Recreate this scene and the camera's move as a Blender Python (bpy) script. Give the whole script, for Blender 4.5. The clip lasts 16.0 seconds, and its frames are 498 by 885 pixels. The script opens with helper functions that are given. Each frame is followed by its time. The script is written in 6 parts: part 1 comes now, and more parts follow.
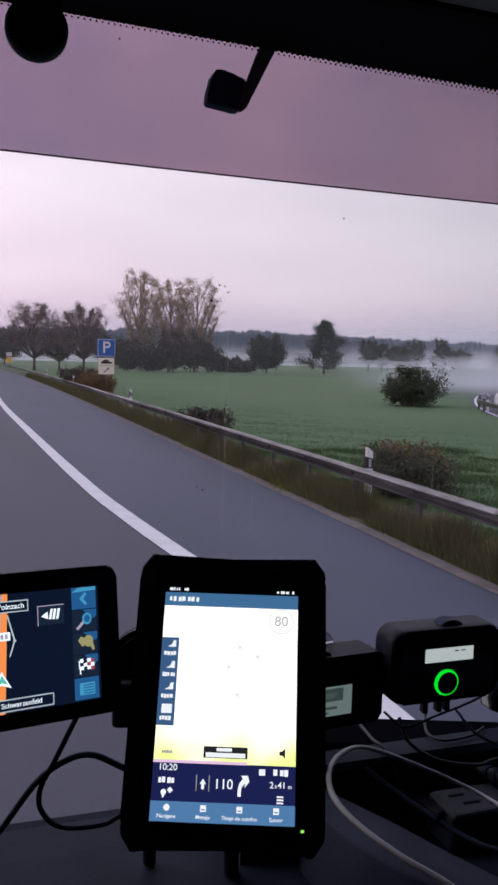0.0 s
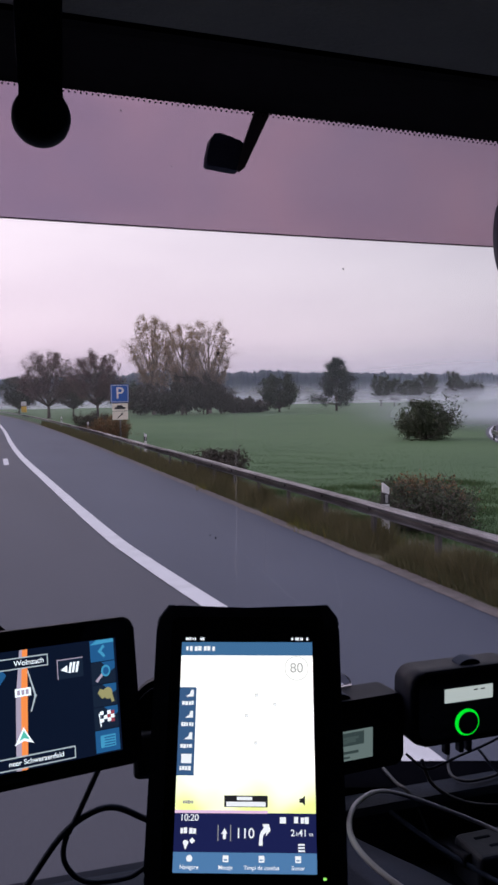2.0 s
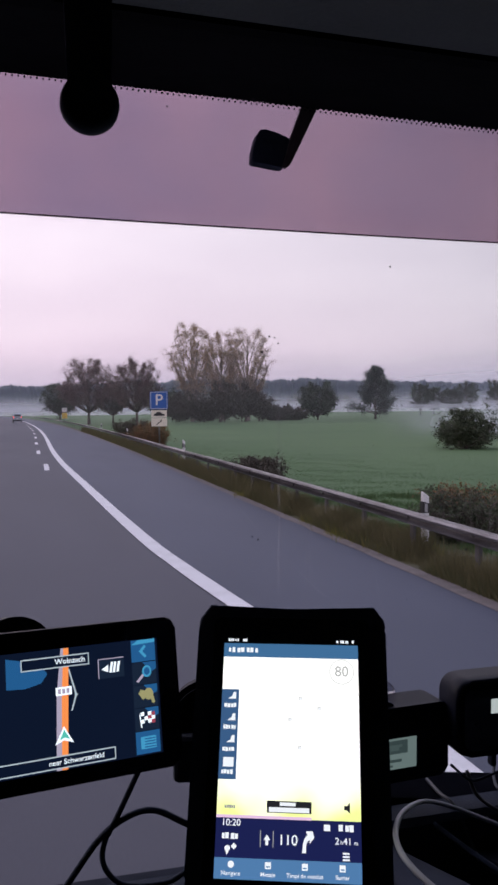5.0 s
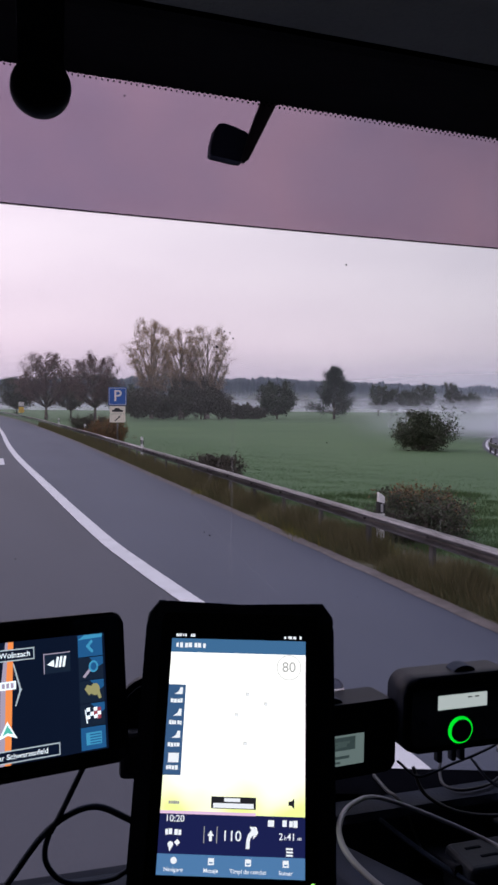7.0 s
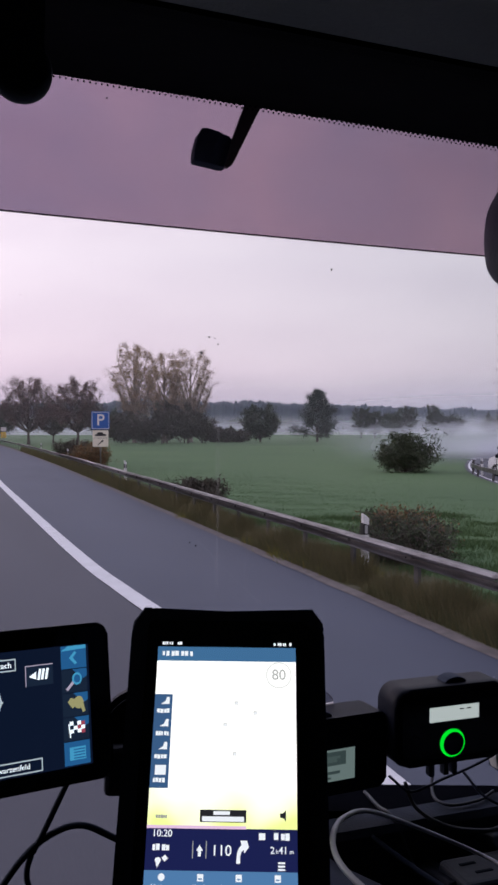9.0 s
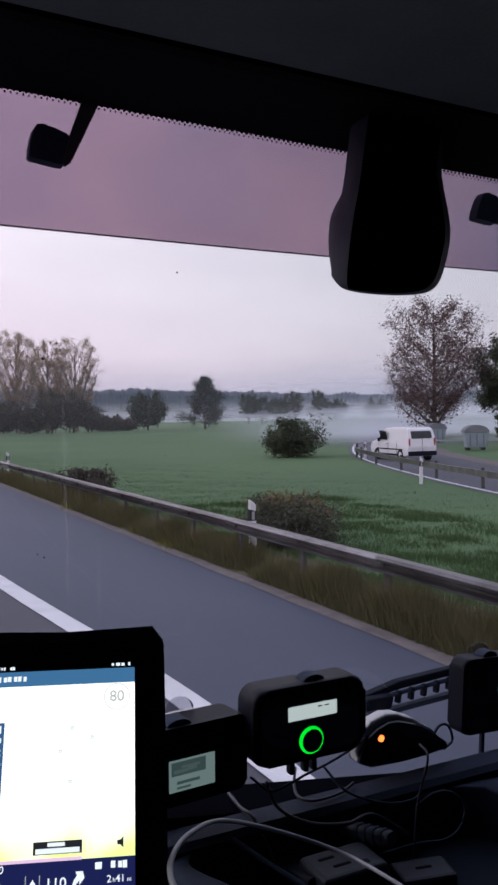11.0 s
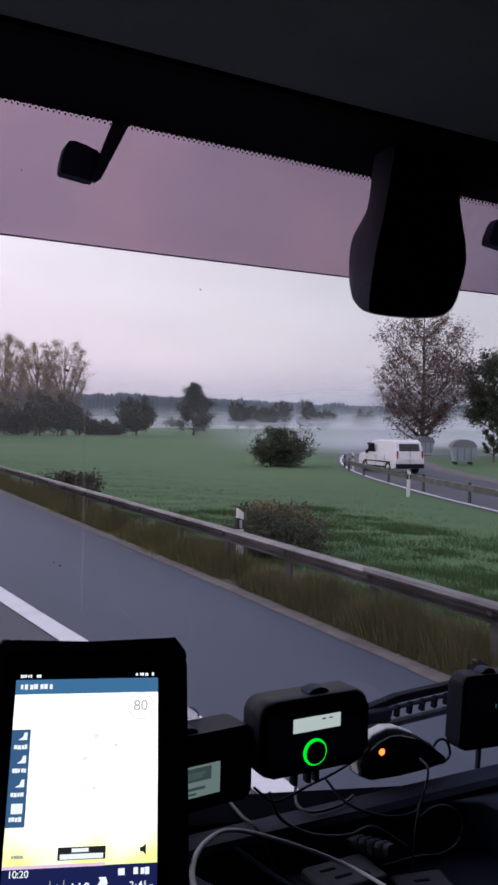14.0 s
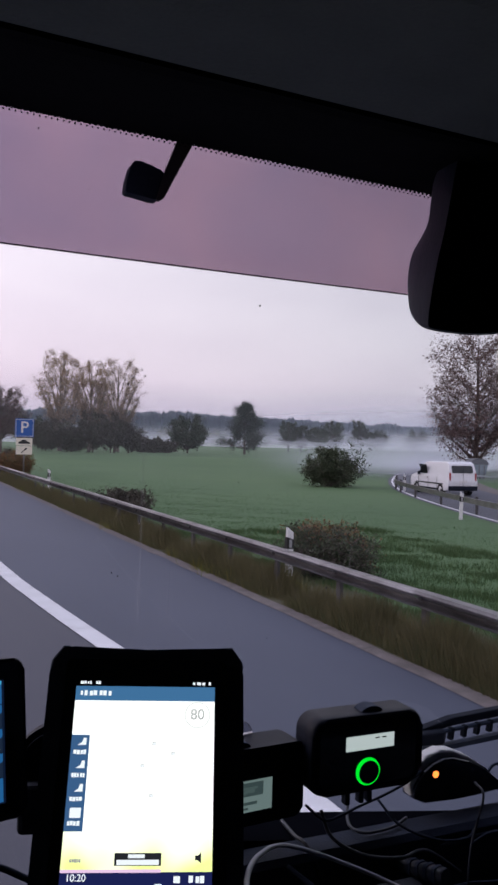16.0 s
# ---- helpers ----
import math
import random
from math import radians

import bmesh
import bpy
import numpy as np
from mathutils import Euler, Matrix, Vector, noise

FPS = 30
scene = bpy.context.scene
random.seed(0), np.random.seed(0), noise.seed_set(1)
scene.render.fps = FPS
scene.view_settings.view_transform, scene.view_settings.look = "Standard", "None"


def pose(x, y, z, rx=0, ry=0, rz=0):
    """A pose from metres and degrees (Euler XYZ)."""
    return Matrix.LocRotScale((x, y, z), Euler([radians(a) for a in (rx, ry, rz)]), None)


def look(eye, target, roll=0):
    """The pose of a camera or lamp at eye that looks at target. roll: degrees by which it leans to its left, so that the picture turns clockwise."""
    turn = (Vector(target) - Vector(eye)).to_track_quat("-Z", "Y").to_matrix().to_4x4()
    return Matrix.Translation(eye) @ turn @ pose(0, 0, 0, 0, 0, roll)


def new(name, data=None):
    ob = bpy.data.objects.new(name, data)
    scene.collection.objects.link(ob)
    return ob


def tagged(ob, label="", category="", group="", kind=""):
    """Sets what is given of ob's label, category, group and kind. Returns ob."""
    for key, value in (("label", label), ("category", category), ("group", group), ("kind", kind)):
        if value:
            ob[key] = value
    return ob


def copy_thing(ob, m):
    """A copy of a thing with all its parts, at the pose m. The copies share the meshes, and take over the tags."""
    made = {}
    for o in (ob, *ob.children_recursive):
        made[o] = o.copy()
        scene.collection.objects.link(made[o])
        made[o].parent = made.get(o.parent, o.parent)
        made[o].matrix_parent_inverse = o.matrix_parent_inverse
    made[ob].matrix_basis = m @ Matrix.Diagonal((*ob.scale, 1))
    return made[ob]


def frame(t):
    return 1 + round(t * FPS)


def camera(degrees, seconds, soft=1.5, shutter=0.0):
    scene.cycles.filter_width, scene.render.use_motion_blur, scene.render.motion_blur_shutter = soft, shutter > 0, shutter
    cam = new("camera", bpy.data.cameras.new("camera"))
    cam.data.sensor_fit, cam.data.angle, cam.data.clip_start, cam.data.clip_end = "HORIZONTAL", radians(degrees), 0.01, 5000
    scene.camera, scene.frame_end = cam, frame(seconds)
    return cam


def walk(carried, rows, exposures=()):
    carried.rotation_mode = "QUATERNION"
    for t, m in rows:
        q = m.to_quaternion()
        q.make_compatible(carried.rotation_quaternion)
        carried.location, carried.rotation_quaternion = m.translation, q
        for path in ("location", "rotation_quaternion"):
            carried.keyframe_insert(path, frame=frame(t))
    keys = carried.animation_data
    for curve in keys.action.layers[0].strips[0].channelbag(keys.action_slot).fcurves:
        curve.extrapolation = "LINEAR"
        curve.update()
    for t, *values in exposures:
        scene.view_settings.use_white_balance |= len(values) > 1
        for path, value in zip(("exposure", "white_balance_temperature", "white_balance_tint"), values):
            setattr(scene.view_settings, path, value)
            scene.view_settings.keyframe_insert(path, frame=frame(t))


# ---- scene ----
cam = camera(33.29, 16.0, soft=2.8)
EYE = 2.4  # height of the first eye above the road
# seconds, eye, then yaw to the left, pitch up and roll in degrees
PATH = [
    (0.0, -0.0, 0.0, 0.0, -17.4, -5.71, 1.16),
    (0.5, -0.0064, -0.0021, 0.002, -16.91, -5.26, 0.73),
    (1.0, -0.0049, -0.0053, 0.0038, -16.69, -4.59, 0.07),
    (1.5, -0.0056, -0.0118, 0.0054, -16.42, -4.0, -0.45),
    (2.0, 0.0004, -0.0183, 0.0102, -16.36, -2.97, -1.08),
    (2.5, -0.007, -0.0081, 0.0049, -15.77, -2.99, -1.21),
    (3.0, 0.0048, -0.0039, -0.0024, -15.86, -2.75, -1.51),
    (3.5, 0.0078, -0.0144, 0.0062, -16.06, -2.24, -1.67),
    (4.0, -0.0008, -0.0094, 0.0054, -15.47, -2.45, -1.81),
    (4.2, -0.0008, -0.0094, 0.0054, -14.47, -2.4, -1.81),
    (6.3, -0.0049, 0.0042, -0.0066, -14.45, -2.42, 0.51),
    (6.5, -0.0049, 0.0042, -0.0066, -14.95, -2.42, 0.51),
    (7.0, 0.0043, -0.0036, -0.0017, -16.59, -2.53, 0.42),
    (7.5, -0.0063, 0.0047, -0.0093, -16.58, -2.35, 0.52),
    (8.0, -0.004, 0.0066, -0.01, -16.84, -2.04, 0.36),
    (8.5, 0.0031, 0.0101, -0.0207, -17.74, -2.1, 0.24),
    (8.7, 0.0031, 0.0101, -0.0207, -17.44, -1.25, 0.24),
    (10.8, 0.0501, 0.0094, -0.0001, -24.08, -0.98, -2.32),
    (11.0, 0.0501, 0.0094, -0.0001, -25.38, -1.88, -1.02),
    (11.5, 0.0462, 0.0089, 0.0021, -25.81, -1.94, -1.18),
    (12.0, 0.0475, 0.0129, 0.0023, -26.64, -1.68, -0.98),
    (12.5, 0.0466, 0.0158, -0.0016, -27.52, -1.77, -0.76),
    (13.0, 0.0422, 0.0148, -0.0021, -27.5, -2.0, -0.73),
    (13.5, 0.0252, 0.0096, 0.0058, -26.87, -1.59, -0.35),
    (14.0, 0.0148, 0.0079, 0.0084, -26.21, -1.33, 0.64),
    (14.5, 0.0197, 0.0164, 0.0021, -25.63, -1.13, 1.09),
    (15.0, 0.0111, 0.001, 0.0156, -25.13, -0.04, 1.31),
    (15.5, 0.009, 0.0005, 0.0112, -24.13, 0.15, 1.38),
    (16.0, 0.0057, 0.0046, 0.0032, -22.71, -0.06, 1.36),
]


def gaze(x, y, z, yaw, pitch, roll):
    a, b = radians(yaw), radians(pitch)
    eye = Vector((x, y, z + EYE))
    return look(eye, eye + Vector((-math.sin(a) * math.cos(b), math.cos(a) * math.cos(b), math.sin(b))), roll)


walk(cam, [(t, gaze(*row)) for t, *row in PATH], [(0.0, -0.06, 6400, 10), (4.2, -0.03, 6380, 10), (8.7, -0.08, 6400, 9.5), (10.8, 0.04, 6230, 6), (16.0, 0.02, 6280, 6.3)])

# ---- world and sun ----
world = bpy.data.worlds.new("overcast_dawn")
scene.world = world
world.use_nodes = True
wn, wl = world.node_tree.nodes, world.node_tree.links
wn.clear()
w_out, w_bg = wn.new("ShaderNodeOutputWorld"), wn.new("ShaderNodeBackground")
w_sky = wn.new("ShaderNodeTexSky")
w_sky.sky_type, w_sky.sun_disc = "NISHITA", False
w_sky.sun_elevation, w_sky.sun_rotation = radians(6), radians(-60)
w_sky.air_density, w_sky.dust_density = 1.5, 4.0
w_dim = wn.new("ShaderNodeVectorMath")
w_dim.operation = "SCALE"
w_dim.inputs["Scale"].default_value = 0.08
w_co, w_map, w_noise = wn.new("ShaderNodeTexCoord"), wn.new("ShaderNodeMapping"), wn.new("ShaderNodeTexNoise")
w_map.inputs["Scale"].default_value = (1.3, 1.3, 5.0)
w_noise.inputs["Scale"].default_value, w_noise.inputs["Detail"].default_value = 1.5, 4.0
w_ramp = wn.new("ShaderNodeValToRGB")
w_ramp.color_ramp.elements[0].position, w_ramp.color_ramp.elements[0].color = 0.32, (0.812, 0.752, 0.836, 1)
w_ramp.color_ramp.elements[1].position, w_ramp.color_ramp.elements[1].color = 0.68, (0.998, 0.942, 0.998, 1)
# the cloud deck is pinker towards the dawn on the left, greyer to the right
w_sep, w_side = wn.new("ShaderNodeSeparateXYZ"), wn.new("ShaderNodeMapRange")
w_side.inputs["From Min"].default_value, w_side.inputs["From Max"].default_value = 0.02, 0.62
w_tone = wn.new("ShaderNodeMix")
w_tone.data_type, w_tone.blend_type = "RGBA", "MIX"
w_tone.inputs[6].default_value, w_tone.inputs[7].default_value = (1.12, 1.03, 1.06, 1), (0.725, 0.745, 0.755, 1)
w_mul, w_mix = wn.new("ShaderNodeMix"), wn.new("ShaderNodeMix")
w_mul.data_type, w_mul.blend_type = "RGBA", "MULTIPLY"
w_mul.inputs[0].default_value = 1.0
w_mix.data_type = "RGBA"
w_mix.inputs[0].default_value = 0.95
wl.new(w_co.outputs["Generated"], w_map.inputs["Vector"])
wl.new(w_map.outputs["Vector"], w_noise.inputs["Vector"])
wl.new(w_noise.outputs["Fac"], w_ramp.inputs["Fac"])
wl.new(w_co.outputs["Generated"], w_sep.inputs[0])
wl.new(w_sep.outputs["X"], w_side.inputs["Value"])
wl.new(w_side.outputs["Result"], w_tone.inputs[0])
wl.new(w_ramp.outputs["Color"], w_mul.inputs[6])
wl.new(w_tone.outputs[2], w_mul.inputs[7])
wl.new(w_sky.outputs["Color"], w_dim.inputs[0])
wl.new(w_dim.outputs["Vector"], w_mix.inputs[6])
# and a little darker and more mauve towards the horizon
w_low, w_rise, w_fade = wn.new("ShaderNodeMix"), wn.new("ShaderNodeMapRange"), wn.new("ShaderNodeMix")
w_rise.inputs["From Min"].default_value, w_rise.inputs["From Max"].default_value = 0.0, 0.20
w_low.data_type, w_fade.data_type, w_fade.blend_type = "RGBA", "RGBA", "MULTIPLY"
w_low.inputs[6].default_value, w_low.inputs[7].default_value = (0.86, 0.775, 0.815, 1), (1, 1, 1, 1)
w_fade.inputs[0].default_value = 1.0
wl.new(w_sep.outputs["Z"], w_rise.inputs["Value"])
wl.new(w_rise.outputs["Result"], w_low.inputs[0])
wl.new(w_mul.outputs[2], w_fade.inputs[6])
# overhead the cloud is thinner and bluer
w_high, w_zen, w_top = wn.new("ShaderNodeMapRange"), wn.new("ShaderNodeMix"), wn.new("ShaderNodeMix")
w_high.inputs["From Min"].default_value, w_high.inputs["From Max"].default_value = 0.30, 0.75
w_zen.data_type, w_top.data_type, w_top.blend_type = "RGBA", "RGBA", "MULTIPLY"
w_zen.inputs[6].default_value, w_zen.inputs[7].default_value = (1, 1, 1, 1), (0.78, 0.87, 1.05, 1)
w_top.inputs[0].default_value = 1.0
wl.new(w_sep.outputs["Z"], w_high.inputs["Value"])
wl.new(w_high.outputs["Result"], w_zen.inputs[0])
wl.new(w_low.outputs[2], w_top.inputs[6])
wl.new(w_zen.outputs[2], w_top.inputs[7])
wl.new(w_top.outputs[2], w_fade.inputs[7])
wl.new(w_fade.outputs[2], w_mix.inputs[7])
wl.new(w_mix.outputs[2], w_bg.inputs["Color"])
wl.new(w_bg.outputs["Background"], w_out.inputs["Surface"])
w_bg.inputs["Strength"].default_value = 1.15

sun = new("sun", bpy.data.lights.new("sun", "SUN"))
sun.data.energy, sun.data.angle, sun.data.color = 0.5, radians(25), (1.0, 0.88, 0.86)
sun.matrix_world = look((-60, 40, 40), (0, 0, 0))


# ---- materials ----
def material(name, a, b=None, scale=8.0, rough=0.6, bump=0.0, metal=0.0, fine=80.0, stretch=(1, 1, 1), spec=0.5, island=False, translucent=0.0):
    """A rough or glossy surface whose colour runs between a and b at two scales, with fine relief."""
    m = bpy.data.materials.new(name)
    m.use_nodes = True
    n, k = m.node_tree.nodes, m.node_tree.links
    p = n["Principled BSDF"]
    b = b or tuple(0.75 * v for v in a)
    co, mp = n.new("ShaderNodeTexCoord"), n.new("ShaderNodeMapping")
    mp.inputs["Scale"].default_value = stretch
    k.new(co.outputs["Object"], mp.inputs["Vector"])
    big, small = n.new("ShaderNodeTexNoise"), n.new("ShaderNodeTexNoise")
    big.inputs["Scale"].default_value, big.inputs["Detail"].default_value = scale, 5
    small.inputs["Scale"].default_value, small.inputs["Detail"].default_value = fine, 3
    for t in (big, small):
        k.new(mp.outputs["Vector"], t.inputs["Vector"])
    add = n.new("ShaderNodeMath")
    add.operation = "MULTIPLY_ADD"
    add.inputs[1].default_value = 0.35
    k.new(small.outputs["Fac"], add.inputs[0])
    k.new(big.outputs["Fac"], add.inputs[2])
    ramp = n.new("ShaderNodeValToRGB")
    ramp.color_ramp.elements[0].position, ramp.color_ramp.elements[0].color = 0.45, (*a, 1)
    ramp.color_ramp.elements[1].position, ramp.color_ramp.elements[1].color = 0.90, (*b, 1)
    if island:
        geo = n.new("ShaderNodeNewGeometry")
        ramp.color_ramp.elements[0].position, ramp.color_ramp.elements[1].position = 0.1, 0.9
        k.new(geo.outputs["Random Per Island"], ramp.inputs["Fac"])
    else:
        k.new(add.outputs[0], ramp.inputs["Fac"])
    k.new(ramp.outputs["Color"], p.inputs["Base Color"])
    p.inputs["Roughness"].default_value, p.inputs["Metallic"].default_value = rough, metal
    p.inputs["Specular IOR Level"].default_value = spec
    if bump:
        bp = n.new("ShaderNodeBump")
        bp.inputs["Strength"].default_value, bp.inputs["Distance"].default_value = bump, 0.01
        k.new(add.outputs[0], bp.inputs["Height"])
        k.new(bp.outputs["Normal"], p.inputs["Normal"])
    if translucent:
        tr, mx = n.new("ShaderNodeBsdfTranslucent"), n.new("ShaderNodeMixShader")
        k.new(ramp.outputs["Color"], tr.inputs["Color"])
        mx.inputs[0].default_value = translucent
        k.new(p.outputs[0], mx.inputs[1])
        k.new(tr.outputs[0], mx.inputs[2])
        k.new(mx.outputs[0], n["Material Output"].inputs["Surface"])
    return m


def glowing(name, color, strength=1.0):
    m = bpy.data.materials.new(name)
    m.use_nodes = True
    p = m.node_tree.nodes["Principled BSDF"]
    p.inputs["Base Color"].default_value = (0.01, 0.01, 0.012, 1)
    p.inputs["Roughness"].default_value = 0.25
    p.inputs["Emission Color"].default_value, p.inputs["Emission Strength"].default_value = (*color, 1), strength
    return m


def clear(name, color, gloss=0.06, other=None):
    """A thin clear sheet: light passes straight through, tinted, with a weak mirror on top."""
    m = bpy.data.materials.new(name)
    m.use_nodes = True
    n, k = m.node_tree.nodes, m.node_tree.links
    n.clear()
    out, tr, gl, mx, fr = (n.new(s) for s in ("ShaderNodeOutputMaterial", "ShaderNodeBsdfTransparent", "ShaderNodeBsdfGlossy", "ShaderNodeMixShader", "ShaderNodeFresnel"))
    tr.inputs["Color"].default_value = (*color, 1)
    gl.inputs["Roughness"].default_value = 0.03
    fr.inputs["IOR"].default_value = 1.0 + gloss * 6
    k.new(fr.outputs[0], mx.inputs[0])
    k.new(tr.outputs[0], mx.inputs[1])
    k.new(gl.outputs[0], mx.inputs[2])
    k.new(mx.outputs[0], out.inputs["Surface"])
    if other:
        co, nz, rp = n.new("ShaderNodeTexCoord"), n.new("ShaderNodeTexNoise"), n.new("ShaderNodeValToRGB")
        nz.inputs["Scale"].default_value, nz.inputs["Detail"].default_value = 3.0, 4
        rp.color_ramp.elements[0].position, rp.color_ramp.elements[0].color = 0.3, (*other, 1)
        rp.color_ramp.elements[1].position, rp.color_ramp.elements[1].color = 0.7, (*color, 1)
        k.new(co.outputs["Object"], nz.inputs["Vector"])
        k.new(nz.outputs["Fac"], rp.inputs["Fac"])
        k.new(rp.outputs["Color"], tr.inputs["Color"])
    return m


def misty(name, thick, top, color=(0.90, 0.92, 0.97), foot=False, left=0.95, low=0.45):
    """A veil of mist, densest near the ground and fading out at the height top, with drifting patches."""
    m = bpy.data.materials.new(name)
    m.use_nodes = True
    n, k = m.node_tree.nodes, m.node_tree.links
    n.clear()
    out, tr, df, tl, both, mx = (n.new(s) for s in ("ShaderNodeOutputMaterial", "ShaderNodeBsdfTransparent", "ShaderNodeBsdfDiffuse", "ShaderNodeBsdfTranslucent", "ShaderNodeMixShader", "ShaderNodeMixShader"))
    co, sp, rg, nz, mp, ml = (n.new(s) for s in ("ShaderNodeTexCoord", "ShaderNodeSeparateXYZ", "ShaderNodeMapRange", "ShaderNodeTexNoise", "ShaderNodeMapping", "ShaderNodeMath"))
    df.inputs["Color"].default_value = tl.inputs["Color"].default_value = (*color, 1)
    mp.inputs["Scale"].default_value = (0.05 / top, 0.05 / top, 0.35 / top)
    nz.inputs["Scale"].default_value, nz.inputs["Detail"].default_value = 1.0, 4
    rg.interpolation_type = "SMOOTHSTEP"
    rg.inputs["From Min"].default_value, rg.inputs["From Max"].default_value = top, 0.0
    k.new(co.outputs["Object"], sp.inputs[0])
    k.new(co.outputs["Object"], mp.inputs["Vector"])
    k.new(mp.outputs["Vector"], nz.inputs["Vector"])
    # patches lift and lower the top of the veil
    lift = n.new("ShaderNodeMath")
    lift.operation = "MULTIPLY_ADD"
    lift.inputs[1].default_value = -0.4 * top
    k.new(nz.outputs["Fac"], lift.inputs[0])
    base = n.new("ShaderNodeMath")
    base.operation, base.inputs[1].default_value = "ADD", 0.20 * top
    k.new(sp.outputs["Z"], base.inputs[0])
    k.new(base.outputs[0], lift.inputs[2])
    k.new(lift.outputs[0], rg.inputs["Value"])
    ml.operation, ml.inputs[1].default_value = "MULTIPLY", thick
    k.new(rg.outputs["Result"], ml.inputs[0])
    if foot:
        # the film thins out where it touches the ground
        ft = n.new("ShaderNodeMapRange")
        ft.interpolation_type = "SMOOTHSTEP"
        ft.inputs["From Min"].default_value, ft.inputs["From Max"].default_value = -0.16, low * top
        ft.inputs["To Max"].default_value = thick
        k.new(sp.outputs["Z"], ft.inputs["Value"])
        k.new(ft.outputs["Result"], ml.inputs[1])
    # and lies thicker over the low ground beside the lay-by
    ln, dv, sd, m2 = n.new("ShaderNodeVectorMath"), n.new("ShaderNodeMath"), n.new("ShaderNodeMapRange"), n.new("ShaderNodeMath")
    ln.operation, dv.operation, m2.operation = "LENGTH", "DIVIDE", "MULTIPLY"
    k.new(co.outputs["Object"], ln.inputs[0])
    k.new(sp.outputs["X"], dv.inputs[0])
    k.new(ln.outputs["Value"], dv.inputs[1])
    sd.interpolation_type = "SMOOTHSTEP"
    sd.inputs["From Min"].default_value, sd.inputs["From Max"].default_value = 0.37, 0.56
    sd.inputs["To Min"].default_value, sd.inputs["To Max"].default_value = left, 1.45
    k.new(dv.outputs[0], sd.inputs["Value"])
    m2.use_clamp = True
    k.new(sd.outputs["Result"], m2.inputs[0])
    k.new(ml.outputs[0], m2.inputs[1])
    both.inputs[0].default_value = 0.5
    k.new(df.outputs[0], both.inputs[1])
    k.new(tl.outputs[0], both.inputs[2])
    k.new(m2.outputs[0], mx.inputs[0])
    k.new(tr.outputs[0], mx.inputs[1])
    k.new(both.outputs[0], mx.inputs[2])
    k.new(mx.outputs[0], out.inputs["Surface"])
    return m


M_LANE = material("lane_asphalt", (0.051, 0.052, 0.067), (0.072, 0.073, 0.092), 0.35, 0.75, 0.25, fine=60, stretch=(1, 0.25, 1))
M_SHOULDER = material("shoulder_asphalt", (0.045, 0.053, 0.080), (0.061, 0.070, 0.103), 0.5, 0.7, 0.25, fine=60, stretch=(1, 0.3, 1))
M_PAINT = material("road_paint", (0.70, 0.70, 0.72), (0.55, 0.55, 0.56), 3.0, 0.6, 0.15)
M_GRAVEL = material("gravel", (0.165, 0.142, 0.135), (0.095, 0.083, 0.078), 5.0, 0.9, 0.6, fine=40)
M_SOIL = material("verge_soil", (0.075, 0.066, 0.034), (0.050, 0.058, 0.026), 2.0, 0.95, 0.6, fine=25)
M_FIELD = material("field", (0.050, 0.108, 0.036), (0.080, 0.145, 0.050), 0.06, 0.9, 0.5, fine=3)
M_CROP = material("crop_blades", (0.044, 0.100, 0.032), (0.074, 0.138, 0.046), rough=0.7, island=True, translucent=0.3)
M_TUFT = material("rough_grass", (0.044, 0.090, 0.030), (0.080, 0.125, 0.042), rough=0.75, island=True, translucent=0.3)
M_WEEDYELLOW = material("yellow_weeds", (0.24, 0.20, 0.045), (0.12, 0.145, 0.035), rough=0.8, island=True, translucent=0.3)
M_WEED = material("weeds", (0.138, 0.120, 0.054), (0.080, 0.090, 0.038), rough=0.8, island=True, translucent=0.25)
M_DRY = material("dry_grass", (0.150, 0.128, 0.060), (0.088, 0.084, 0.038), rough=0.85, island=True, translucent=0.2)
M_STEEL = material("galvanised_steel", (0.32, 0.305, 0.31), (0.15, 0.138, 0.138), 2.0, 0.36, 0.1, 0.88, fine=30)
M_POST = material("dull_steel", (0.085, 0.08, 0.082), (0.05, 0.047, 0.048), 3.0, 0.7, 0.1, 0.2, fine=30)
M_WHITE = material("white_plastic", (0.72, 0.72, 0.73), (0.6, 0.6, 0.6), 6, 0.45)
M_BLACKBAND = material("black_band", (0.02, 0.02, 0.02), rough=0.6)
M_BARK = material("bark", (0.060, 0.045, 0.040), (0.10, 0.080, 0.072), 3, 0.9, 0.5)
M_PALEBARK = material("pale_bark", (0.17, 0.14, 0.12), (0.26, 0.22, 0.19), 3, 0.9, 0.4)
M_RUST = material("russet_leaves", (0.100, 0.062, 0.058), (0.165, 0.106, 0.098), rough=0.7, island=True, translucent=0.3)
M_POPLAR = material("poplar_leaves", (0.26, 0.175, 0.105), (0.38, 0.265, 0.165), rough=0.7, island=True, translucent=0.35)
M_DARKLEAF = material("dark_leaves", (0.022, 0.038, 0.022), (0.05, 0.065, 0.035), rough=0.7, island=True, translucent=0.2)
M_GREENLEAF = material("green_leaves", (0.040, 0.055, 0.032), (0.080, 0.096, 0.050), rough=0.65, island=True, translucent=0.3)
M_ORANGE = material("orange_leaves", (0.215, 0.105, 0.048), (0.105, 0.095, 0.042), rough=0.7, island=True, translucent=0.3)
# Shrub leaves are greyed and lifted to put aerial haze into their colour.
M_SHRUB = material("shrub_leaves", (0.046, 0.044, 0.034), (0.092, 0.080, 0.058), rough=0.75, island=True, translucent=0.2)
M_NEEDLE = material("pine_needles", (0.018, 0.032, 0.026), (0.035, 0.052, 0.038), rough=0.8, island=True)
